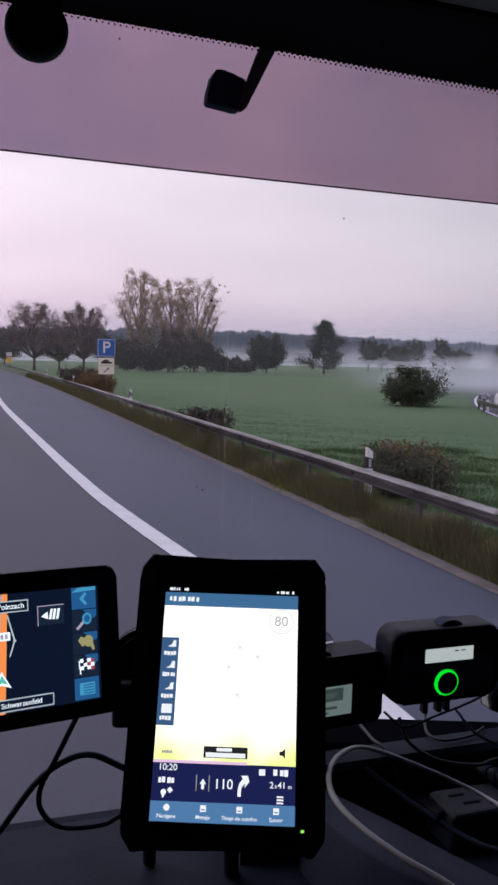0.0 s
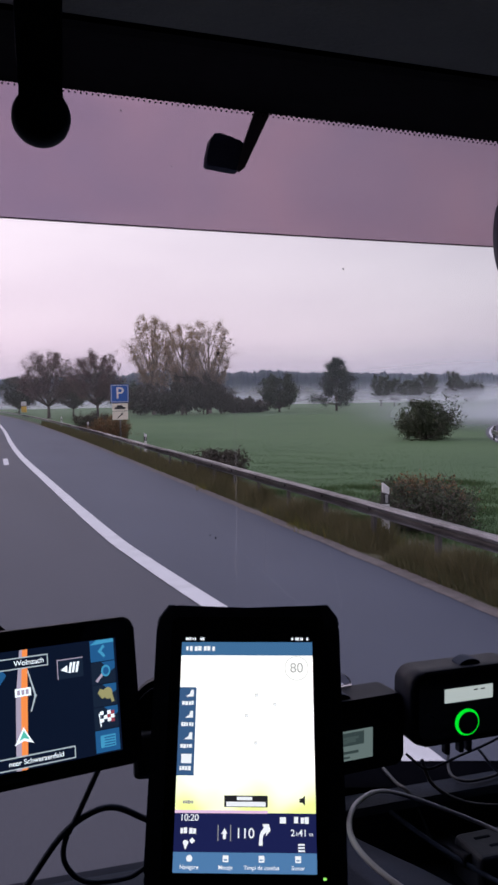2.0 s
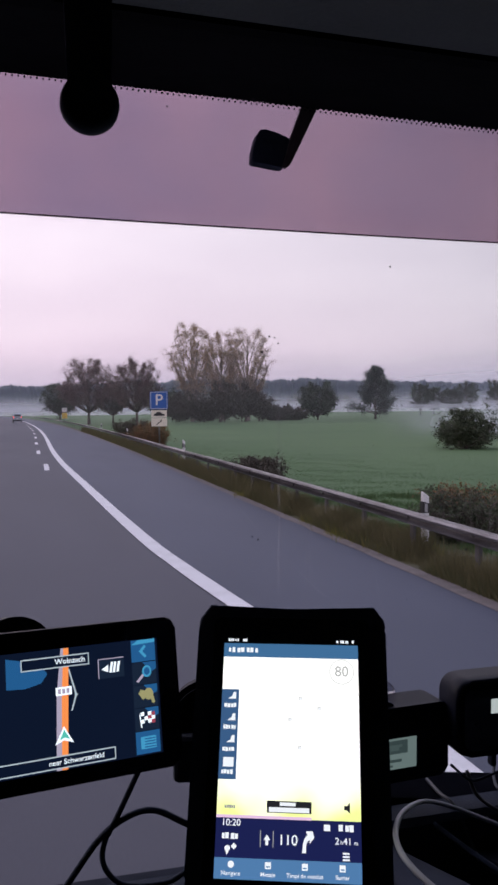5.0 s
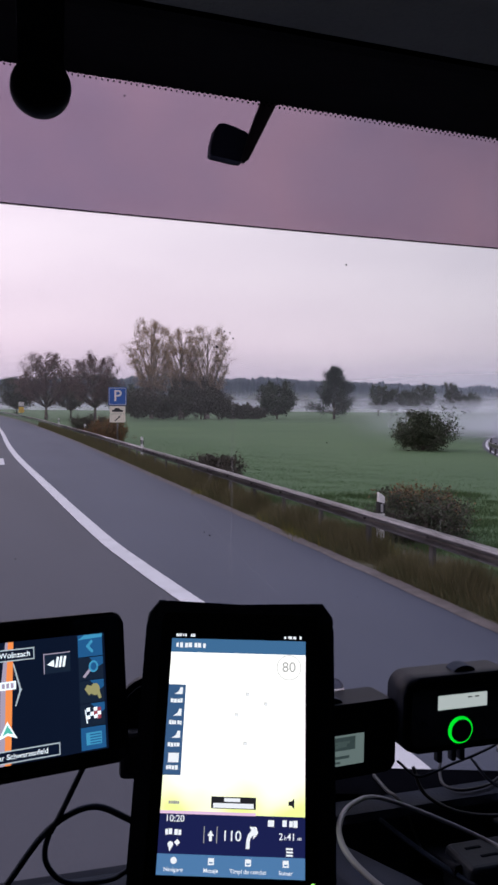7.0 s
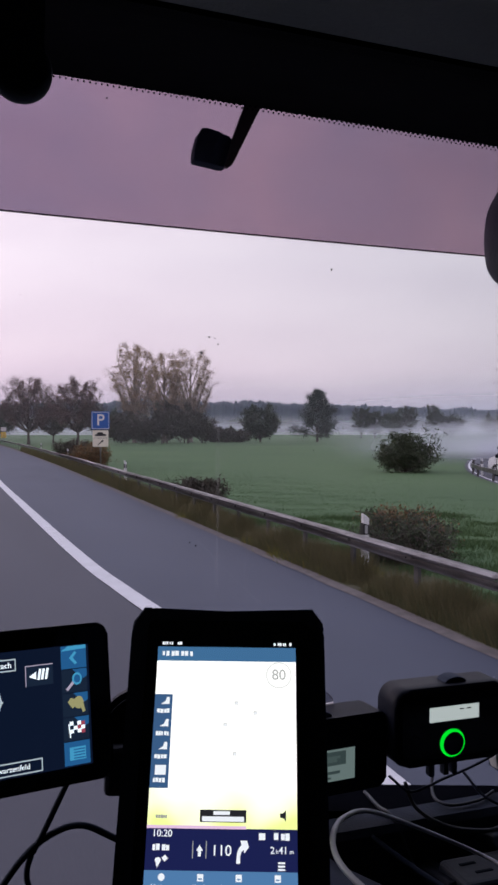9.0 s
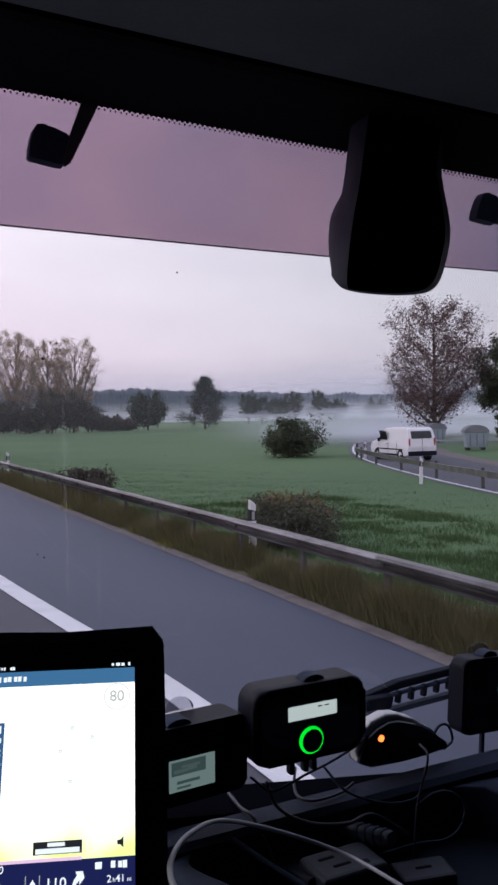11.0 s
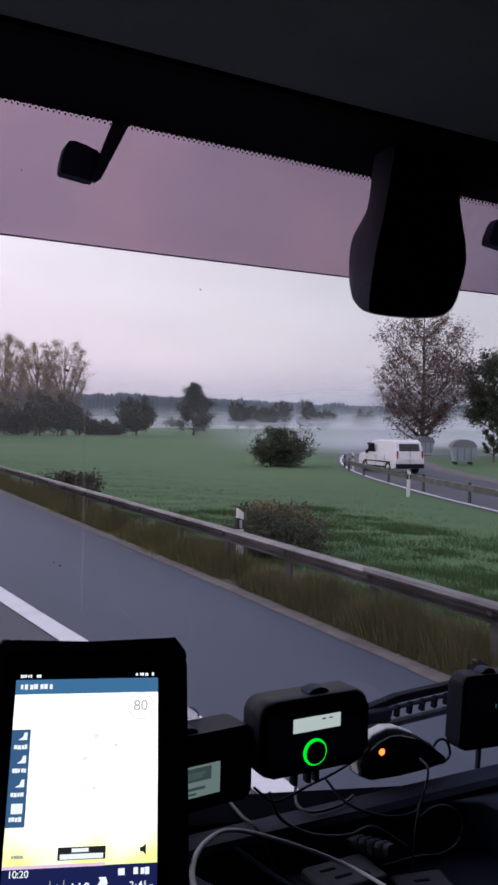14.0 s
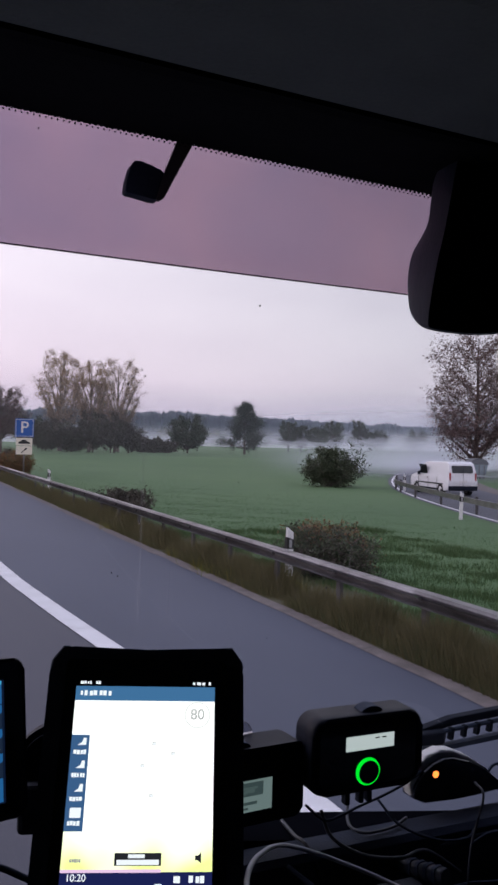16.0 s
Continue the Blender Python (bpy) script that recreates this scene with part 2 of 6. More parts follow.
# Wood colour is shifted to blue-grey to carry the haze of distance.
M_WOOD = material("hazed_far_wood", (0.020, 0.028, 0.036), (0.036, 0.044, 0.050), 0.05, 0.95, 0.3, fine=0.6)
# Cab darks are raised towards blue: screen glare and shade tint painted in.
M_BLACK = material("black_plastic", (0.0084, 0.0110, 0.0188), (0.0138, 0.0171, 0.0268), 20, 0.7, 0.12, fine=400, spec=0.08)
M_HEADER = material("header_velour", (0.0042, 0.0044, 0.0066), (0.0070, 0.0072, 0.0100), 20, 0.9, 0.12, fine=400, spec=0.1)
M_SATIN = material("satin_black_plastic", (0.0062, 0.0076, 0.0150), (0.0096, 0.0114, 0.0212), 15, 0.5, 0.08, fine=500, spec=0.12)
M_RUBBER = material("black_rubber", (0.0209, 0.0304, 0.0565), (0.0312, 0.0440, 0.0779), 30, 0.7, 0.2, fine=300, spec=0.25)
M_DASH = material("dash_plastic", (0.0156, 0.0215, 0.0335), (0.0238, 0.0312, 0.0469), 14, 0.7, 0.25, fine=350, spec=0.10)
# A paler dash plastic: the light caught by the rims is in its colour.
M_DASHLIGHT = material("lit_rim_plastic", (0.0302, 0.0381, 0.0616), (0.0414, 0.0515, 0.0806), 14, 0.65, 0.2, fine=350, spec=0.10)
M_COWL = material("cowl_plastic", (0.004, 0.0045, 0.007), (0.0065, 0.007, 0.010), 14, 0.9, 0.2, fine=350, spec=0.0)
M_LINING = material("roof_lining", (0.26, 0.275, 0.29), (0.32, 0.335, 0.345), 12, 0.95, 0.4, fine=250)
M_GLASSBLACK = material("gloss_black", (0.0080, 0.0102, 0.0180), rough=0.12)
M_CABLEWHITE = material("grey_white_cable", (0.44, 0.45, 0.50), (0.36, 0.37, 0.42), 12, 0.45)
M_LABELDARK = material("label_print", (0.16, 0.19, 0.19), (0.11, 0.13, 0.13), 60, 0.6)
M_LCD = clear("clear_plastic", (0.74, 0.74, 0.77), 0.035)
M_LCDLIT = glowing("lit_lcd", (0.52, 0.58, 0.57), 0.85)
M_LCDDIM = glowing("dim_lcd", (0.20, 0.27, 0.26), 0.62)
M_LCDMID = glowing("dim_lcd_middle", (0.085, 0.125, 0.122), 0.62)
M_LCDPIC = glowing("dim_lcd_picture", (0.055, 0.085, 0.085), 0.62)
# the same blue glare is put into the adapter grey
M_GREYDEVICE = material("grey_adapter", (0.021, 0.026, 0.041), (0.029, 0.035, 0.053), 30, 0.5, 0.1)
M_SILVER = material("silver_cap", (0.42, 0.42, 0.44), (0.35, 0.35, 0.37), 20, 0.35, 0, 0.4)
M_DIRT = material("grey_dirt", (0.10, 0.09, 0.10), (0.05, 0.045, 0.05), 80, 0.9)
M_STREAK = bpy.data.materials.new("pale_film")
M_STREAK.use_nodes = True
sm_n, sm_k = M_STREAK.node_tree.nodes, M_STREAK.node_tree.links
sm_n.clear()
sm_out, sm_mix, sm_clear, sm_film = (sm_n.new(q) for q in ("ShaderNodeOutputMaterial", "ShaderNodeMixShader", "ShaderNodeBsdfTransparent", "ShaderNodeBsdfTranslucent"))
sm_film.inputs["Color"].default_value = (0.85, 0.83, 0.85, 1)
sm_mix.inputs[0].default_value = 0.045
sm_k.new(sm_clear.outputs[0], sm_mix.inputs[1])
sm_k.new(sm_film.outputs[0], sm_mix.inputs[2])
sm_k.new(sm_mix.outputs[0], sm_out.inputs["Surface"])
M_WINDSCREEN = clear("windscreen_glass", (0.93, 0.93, 0.95), 0.05)
# Smoked tint; its patches of a second tint also stand for uneven reflections.
M_VISOR = clear("smoked_acrylic", (0.372, 0.254, 0.312), 0.05, (0.238, 0.200, 0.282))
M_SIGNBLUE = material("sign_blue", (0.02, 0.10, 0.36), (0.018, 0.09, 0.32), 4, 0.45)
M_SIGNWHITE = material("sign_white", (0.70, 0.68, 0.66), (0.62, 0.60, 0.58), 4, 0.45)
M_SIGNPALE = material("sign_pale_yellow", (0.74, 0.69, 0.56), (0.68, 0.63, 0.52), 4, 0.45)
M_EDGE = material("visor_edge", (0.16, 0.10, 0.14), (0.24, 0.16, 0.20), 6, 0.3)
M_BRACKET = material("brown_bracket", (0.045, 0.036, 0.042), (0.06, 0.048, 0.054), 20, 0.5)
M_SIGNYELLOW = material("sign_yellow", (0.65, 0.42, 0.05), (0.6, 0.4, 0.06), 4, 0.45)
M_CARWHITE = material("car_paint", (0.74, 0.74, 0.76), (0.70, 0.70, 0.72), 2, 0.25)
M_CARGLASS = material("car_glass", (0.02, 0.022, 0.026), rough=0.1)
M_TYRE = material("tyre", (0.018, 0.018, 0.019), rough=0.85)
M_RIM = material("wheel_rim", (0.32, 0.32, 0.33), rough=0.35, metal=0.7)
M_SHED = material("shed_panel", (0.30, 0.36, 0.40), (0.24, 0.29, 0.33), 2, 0.6)
M_ROOF = material("roof_sheet", (0.17, 0.18, 0.20), (0.13, 0.14, 0.15), 2, 0.6)
M_REDGLOW = glowing("tail_lamp", (1.0, 0.06, 0.04), 3.0)
M_GREENGLOW = glowing("green_ring", (0.004, 0.80, 0.025), 1.0)
M_AMBER = glowing("amber_led", (1.0, 0.17, 0.03), 3.0)
M_SEG = glowing("lcd_segments", (0.06, 0.26, 0.24), 0.25)
M_LEDG = glowing("charge_led", (0.35, 0.9, 0.15), 1.0)
M_UIWHITE = glowing("ui_white", (0.92, 0.95, 1.0), 1.0)
M_UIBLUE = glowing("ui_blue", (0.055, 0.16, 0.32), 1.0)
M_UITAB = glowing("ui_tab_blue", (0.085, 0.21, 0.42), 1.0)
M_UISTRIP = glowing("ui_strip", (0.045, 0.11, 0.24), 1.0)
M_UINAVY = glowing("ui_navy", (0.012, 0.016, 0.082), 1.0)
M_UIPINK = glowing("ui_route_pink", (0.85, 0.58, 0.80), 1.0)
M_UIDARK = glowing("ui_dark", (0.02, 0.02, 0.025), 1.0)
M_UIGREY = glowing("ui_grey", (0.34, 0.34, 0.34), 1.0)
M_UIMID = glowing("ui_mid_grey", (0.50, 0.50, 0.49), 1.0)
M_UIPALE = glowing("ui_pale_grey", (0.72, 0.72, 0.70), 1.0)
M_NAVBACK = glowing("nav_night", (0.0042, 0.0085, 0.024), 1.0)
M_NAVBLUE = glowing("nav_blue", (0.018, 0.105, 0.27), 1.0)
M_NAVCYAN = glowing("nav_cyan", (0.06, 0.32, 0.55), 1.0)
M_NAVDARK = glowing("nav_tile", (0.010, 0.019, 0.040), 1.0)
M_NAVORANGE = glowing("nav_orange", (1.0, 0.30, 0.08), 1.0)
M_NAVLILAC = glowing("nav_lilac", (0.42, 0.36, 0.48), 1.0)
M_NAVWHITE = glowing("nav_white", (0.46, 0.54, 0.60), 1.0)
M_NAVLETTER = glowing("nav_letter", (0.80, 0.88, 0.95), 1.3)
M_NAVRED = glowing("nav_red", (0.34, 0.06, 0.09), 1.0)
M_NAVYELLOW = glowing("nav_yellow", (0.34, 0.32, 0.15), 1.0)
M_NAVGREEN = glowing("nav_green", (0.10, 0.55, 0.45), 1.0)


def map_screen():
    """The bright map on the tablet: white, with pale yellow-green land towards its foot."""
    m = bpy.data.materials.new("ui_map")
    m.use_nodes = True
    n, k = m.node_tree.nodes, m.node_tree.links
    p = n["Principled BSDF"]
    p.inputs["Base Color"].default_value = (0.01, 0.01, 0.01, 1)
    co, sp, nz, ad, rp = (n.new(s) for s in ("ShaderNodeTexCoord", "ShaderNodeSeparateXYZ", "ShaderNodeTexNoise", "ShaderNodeMath", "ShaderNodeValToRGB"))
    nz.inputs["Scale"].default_value, nz.inputs["Detail"].default_value = 26, 1
    ad.operation, ad.inputs[1].default_value = "MULTIPLY_ADD", 0.07
    e = rp.color_ramp.elements
    e[0].position, e[0].color = 0.36, (0.80, 0.87, 0.30, 1)
    e[1].position, e[1].color = 0.62, (1.0, 1.0, 0.97, 1)
    e.new(0.46).color = (0.95, 0.97, 0.66, 1)
    rg = n.new("ShaderNodeMapRange")
    rg.inputs["From Min"].default_value, rg.inputs["From Max"].default_value = -0.075, 0.075
    k.new(co.outputs["Object"], sp.inputs[0])
    k.new(co.outputs["Object"], nz.inputs["Vector"])
    k.new(nz.outputs["Fac"], ad.inputs[0])
    k.new(sp.outputs["Z"], ad.inputs[2])
    k.new(ad.outputs[0], rg.inputs["Value"])
    k.new(rg.outputs["Result"], rp.inputs["Fac"])
    k.new(rp.outputs["Color"], p.inputs["Emission Color"])
    p.inputs["Emission Strength"].default_value = 1.25
    return m


M_UIMAP = map_screen()


# ---- mesh helpers ----
def part(name, bm, mat, parent=None, label=""):
    """Links a bmesh (or a mesh) as one object under a thing or a part."""
    if isinstance(bm, bpy.types.Mesh):
        me = bm
    else:
        bmesh.ops.recalc_face_normals(bm, faces=bm.faces[:])
        me = bpy.data.meshes.new(name)
        bm.to_mesh(me)
        bm.free()
    if mat:
        me.materials.append(mat)
    ob = new(name, me)
    ob.parent = parent
    if label:
        ob["label"] = label
    return ob


def thing(name, m, label, category, group="", kind=""):
    ob = new(name)
    ob.empty_display_size = 0.05
    ob.matrix_world = m
    return tagged(ob, label, category, group, kind)


def smooth(ob):
    for f in ob.data.polygons:
        f.use_smooth = True
    return ob


def box(w, d, h, at=(0, 0, 0), bevel=0.0, seg=2):
    bm = bmesh.new()
    bmesh.ops.create_cube(bm, size=1)
    bmesh.ops.scale(bm, vec=(w, d, h), verts=bm.verts)
    if bevel:
        bmesh.ops.bevel(bm, geom=bm.edges[:], offset=bevel, segments=seg, affect="EDGES", profile=0.5)
    bmesh.ops.translate(bm, vec=at, verts=bm.verts)
    return bm


def rounded(w, h, r, n=5, cx=0.0, cz=0.0):
    pts = []
    for sx, sz, a0 in ((1, 1, 0), (-1, 1, 90), (-1, -1, 180), (1, -1, 270)):
        for i in range(n + 1):
            a = radians(a0 + 90 * i / n)
            pts.append((cx + sx * (w / 2 - r) + r * math.cos(a), cz + sz * (h / 2 - r) + r * math.sin(a)))
    return pts


def prism(pts, y0, y1, bevel=0.0, bm=None):
    """An outline in x and z, drawn out from y0 (front) to y1."""
    bm = bm or bmesh.new()
    a = [bm.verts.new((x, y0, z)) for x, z in pts]
    b = [bm.verts.new((x, y1, z)) for x, z in pts]
    front = bm.faces.new(a)
    back = bm.faces.new(b[::-1])
    for i in range(len(pts)):
        j = (i + 1) % len(pts)
        bm.faces.new((a[j], a[i], b[i], b[j]))
    if bevel:
        edges = [e for f in (front, back) for e in f.edges]
        bmesh.ops.bevel(bm, geom=edges, offset=bevel, segments=2, affect="EDGES", profile=0.5)
    return bm


def flat(pts, y):
    bm = bmesh.new()
    bm.faces.new([bm.verts.new((x, y, z)) for x, z in pts])
    return bm


def rect(x0, z0, x1, z1, y):
    return flat([(x0, z0), (x1, z0), (x1, z1), (x0, z1)], y)


def ring(r0, r1, y0, y1, n=40, turn=0.0):
    bm = bmesh.new()
    loops = []
    for r, y in ((r0, y0), (r1, y0), (r1, y1), (r0, y1)):
        loops.append([bm.verts.new((r * math.cos(2 * math.pi * i / n), y, r * math.sin(2 * math.pi * i / n))) for i in range(n)])
    for a, b in zip(loops, loops[1:] + loops[:1]):
        for i in range(n):
            bm.faces.new((a[i], a[(i + 1) % n], b[(i + 1) % n], b[i]))
    return bm


def spline(points, steps=8):
    p = [Vector(v) for v in points]
    p = [2 * p[0] - p[1], *p, 2 * p[-1] - p[-2]]
    out = []
    for a, b, c, d in zip(p, p[1:], p[2:], p[3:]):
        for i in range(steps):
            t = i / steps
            out.append(0.5 * (2 * b + (c - a) * t + (2 * a - 5 * b + 4 * c - d) * t * t + (3 * b - a - 3 * c + d) * t**3))
    return out + [p[-2]]


def tube_into(verts, faces, path, radii, sides):
    base = len(verts)
    for i, q in enumerate(path):
        ahead = (path[min(i + 1, len(path) - 1)] - path[max(i - 1, 0)]).normalized()
        u = ahead.cross(Vector((0.31, 0.17, 0.93) if abs(ahead.z) < 0.9 else (1, 0, 0))).normalized()
        v = ahead.cross(u)
        for s in range(sides):
            a = 2 * math.pi * s / sides
            verts.append(q + radii[i] * (math.cos(a) * u + math.sin(a) * v))
    for i in range(len(path) - 1):
        for s in range(sides):
            a, b = base + i * sides + s, base + i * sides + (s + 1) % sides
            faces.append((a, b, b + sides, a + sides))
    faces.append(tuple(range(base, base + sides))[::-1])
    faces.append(tuple(range(base + (len(path) - 1) * sides, base + len(path) * sides)))


def tube(name, points, r, mat, parent=None, label="", sides=8, steps=8):
    verts, faces = [], []
    path = spline(points, steps) if steps else [Vector(p) for p in points]
    tube_into(verts, faces, path, [r] * len(path), sides)
    me = bpy.data.meshes.new(name)
    me.from_pydata(verts, [], faces)
    return smooth(part(name, me, mat, parent, label))


def from_lists(name, verts, faces, mat, parent=None, label=""):
    me = bpy.data.meshes.new(name)
    me.from_pydata([tuple(v) for v in verts], [], faces)
    return part(name, me, mat, parent, label)


def lettering(name, text, size, mat, parent, at, label=""):
    cu = bpy.data.curves.new(name, "FONT")
    cu.body, cu.size, cu.align_x, cu.align_y = text, size, "CENTER", "CENTER"
    cu.offset = 0.008 * size
    tmp = new("tmp", cu)
    me = bpy.data.meshes.new_from_object(tmp)
    bpy.data.objects.remove(tmp)
    me.transform(Matrix.Translation(at) @ pose(0, 0, 0, 90))
    return part(name, me, mat, parent, label)


def setting(name, bm, mat, label, category=""):
    return tagged(part(name, bm, mat), label, category or name.replace("_", " "), kind="structure")


# ---- ground, road and markings ----
def bend(y):
    """How far the whole road has swung to the left at the distance y."""
    y = np.asarray(y, float)
    d = np.clip(y - 35, 0, None)
    return -0.010 * np.clip(y - 9, 0, None) - np.where(d < 250, 0.00018 * d**2, 0.00018 * 250**2 + 0.09 * (d - 250))


LANE = spline([(-12, 2.66, 0), (0, 2.66, 0), (6, 2.54, 0), (9, 2.31, 0), (12, 2.03, 0), (16, 1.77, 0), (27, 1.38, 0), (40, 0.98, 0), (55, 0.86, 0), (80, 1.02, 0), (130, 1.25, 0), (300, 1.4, 0), (900, 1.4, 0)], 8)


def lane_edge(y):
    """Where the solid line between lane and hard shoulder lies, before the bend."""
    return float(np.interp(y, [q.x for q in LANE], [q.y for q in LANE]))


def slant(y):
    return math.atan2(float(bend(y - 2) - bend(y + 2)), 4)


def strip(name, left, right, y0, y1, z, mat, label, thick=0.0):
    bm = bmesh.new()
    rows = []
    for i in range(161):
        y = y0 + (y1 - y0) * (i / 160) ** 1.8
        b = float(bend(y))
        x0, x1 = left(y), right(y)
        rows.append([bm.verts.new(v) for v in ((x0 + b, y, z), (x1 + b, y, z), (x1 + b, y, z - thick), (x0 + b, y, z - thick))])
    for a, c in zip(rows, rows[1:]):
        for k in range(4):
            bm.faces.new((a[k], a[(k + 1) % 4], c[(k + 1) % 4], c[k]))
    bm.faces.new(rows[0])
    bm.faces.new(rows[-1][::-1])
    bmesh.ops.recalc_face_normals(bm, faces=bm.faces[:])
    return setting(name, bm, mat, label)


def ground_sheet():
    bm = bmesh.new()
    xs = [-4000, -1200, -300, -60, -12, 5, 7, 9, 14, 25, 45, 80, 160, 400, 1200, 4000]
    ys = [-4000, -600, -60, 0, 15, 30, 60, 120, 250, 500, 1200, 4000]
    grid = [[bm.verts.new((x, y, -0.06 if x < 6 else -0.25)) for x in xs] for y in ys]
    for a, b in zip(grid, grid[1:]):
        for i in range(len(xs) - 1):
            bm.faces.new((a[i], a[i + 1], b[i + 1], b[i]))
    return smooth(setting("ground", bm, M_FIELD, "flat green field running out into morning mist", "field"))


ground_sheet()
strip("road", lambda y: -9.0, lane_edge, -12, 900, 0.0, M_LANE, "grey-brown asphalt carriageway of a country highway", 0.05)
strip("road_shoulder", lane_edge, lambda y: 5.08, -12, 900, 0.004, M_SHOULDER, "blue-grey asphalt hard shoulder beside the lane", 0.054)


def ragged_verge():
    bm = bmesh.new()
    rows = []
    for i in range(420):
        y = -8 + i * 0.6
        rows.append([bm.verts.new((x + float(bend(y)) + 0.06 * noise.noise((x, y * 0.9, 0)), y, z)) for x, z in ((5.03, 0.010), (5.13, 0.015), (5.25, 0.018), (5.50, 0.03), (7.2, -0.22), (8.0, -0.27))])
    for a, b in zip(rows, rows[1:]):
        for i in range(5):
            bm.faces.new((a[i], a[i + 1], b[i + 1], b[i])).material_index = 0 if i < 2 else 1
    ob = setting("verge", bm, M_GRAVEL, "pale gravelly edge of the hard shoulder with mossy soil behind", "verge")
    ob.data.materials.append(M_SOIL)
    return ob


ragged_verge()


def painted(name, pts, width, z=0.012):
    bm = bmesh.new()
    rows = []
    for i, (x, y) in enumerate(pts):
        rows.append([bm.verts.new((x + s * width / 2 + 0.008 * noise.noise((x + s, y * 2, 3)), y, z)) for s in (-1, 1)])
    for a, b in zip(rows, rows[1:]):
        bm.faces.new((a[0], a[1], b[1], b[0]))
    return bm


setting("lane_line", painted("lane_line", [(lane_edge(y) + float(bend(y)), y) for y in [0.75 * k for k in range(-14, 320)]], 0.27), M_PAINT, "solid white painted line between lane and hard shoulder", "road marking")
dash_master = None
for i in range(14):
    y0 = 34.0 + 13 * i
    bm = painted("lane_dash", [(0, 0), (0, 2), (0, 4)], 0.2)
    if dash_master is None:
        dash_master = tagged(part("lane_dash", bm, M_PAINT), "short white dash of a broken lane line", "road marking", "dashes of the lane line", "structure")
        dash_master.matrix_world = pose(lane_edge(y0) - 0.85 + float(bend(y0)), y0, 0, 0, 0, math.degrees(slant(y0)))
    else:
        bm.free()
        copy_thing(dash_master, pose(lane_edge(y0) - 0.85 + float(bend(y0)), y0, 0, 0, 0, math.degrees(slant(y0))))


# ---- guard rail ----
def guard_rail():
    rail = thing("guard_rail", pose(5.52, 0, 0), "weathered galvanised steel guard rail with dark streaks beside the hard shoulder", "guard rail")
    profile = [(-0.050, 0.566), (-0.080, 0.571), (-0.082, 0.596), (-0.01, 0.622), (0.008, 0.644), (-0.01, 0.664), (-0.082, 0.690), (-0.086, 0.716), (-0.058, 0.746), (0.045, 0.752)]
    bm = bmesh.new()
    rows = [[bm.verts.new((x + (0.004 if y else 0), y, z + (0.003 if y else 0))) for x, z in profile] for y in (0, 4.04)]
    for i in range(len(profile) - 1):
        bm.faces.new((rows[0][i], rows[0][i + 1], rows[1][i + 1], rows[1][i]))
    bmesh.ops.solidify(bm, geom=bm.faces[:], thickness=0.004)
    beam = part("beam", bm, M_STEEL, rail)
    post_bm = box(0.055, 0.11, 0.82, (0.075, 0, 0.33), 0.006, 1)
    post = part("post", post_bm, M_POST, rail)
    cap = part("spacer", box(0.10, 0.07, 0.16, (0.035, 0, 0.66), 0.01, 1), M_POST, rail)
    beam.location.y, post.location.y, cap.location.y = -12, -12, -12
    for i in range(1, 60):
        o = new("beam", beam.data)
        o.parent, o.location = rail, (float(bend(-12 + 4 * i)), -12 + 4 * i, 0.003 * math.sin(i * 2.3))
        o.rotation_euler.z = slant(-10 + 4 * i)
        o.rotation_euler.x = 0.0008 * math.sin(i * 1.7)
        if i < 50:
            for src in (post, cap):
                q = new(src.name.split(".")[0], src.data)
                q.parent, q.location = rail, (float(bend(-12 + 4 * i)), -12 + 4 * i, 0)
                if i < 16:
                    q2 = new(src.name.split(".")[0], src.data)
                    q2.parent, q2.location = rail, (float(bend(-10 + 4 * i)), -10 + 4 * i, 0)


guard_rail()


def delineator():
    post = thing("delineator_post", pose(6.15, 12.8, -0.1), "white plastic roadside marker post with a black band", "marker post", "roadside marker posts")
    part("post", prism([(-0.06, 0), (0.06, 0), (0.06, 0.98), (-0.05, 1.06)], -0.045, 0.045, 0.012), M_WHITE, post)
    part("band", prism([(-0.063, 0.70), (0.063, 0.70), (0.063, 0.86), (-0.063, 0.90)], -0.048, 0.048), M_BLACKBAND, post, "black band")
    part("reflector", box(0.05, 0.006, 0.14, (0, -0.052, 0.79), 0.002, 1), M_SILVER, post, "pale reflector")
    for m in (pose(6.2, 38, -0.1, 0, 0, 3), pose(6.0, 63, -0.1), pose(5.7, 88, -0.1, 0, 0, -4), pose(18.9, 25.0, -0.3, 0, 1, -20), pose(27.0, 41, -0.3, 0, -1, -20), pose(15.0, 12.5, -0.3, 0, 0, -15)):
        copy_thing(post, m)


delineator()


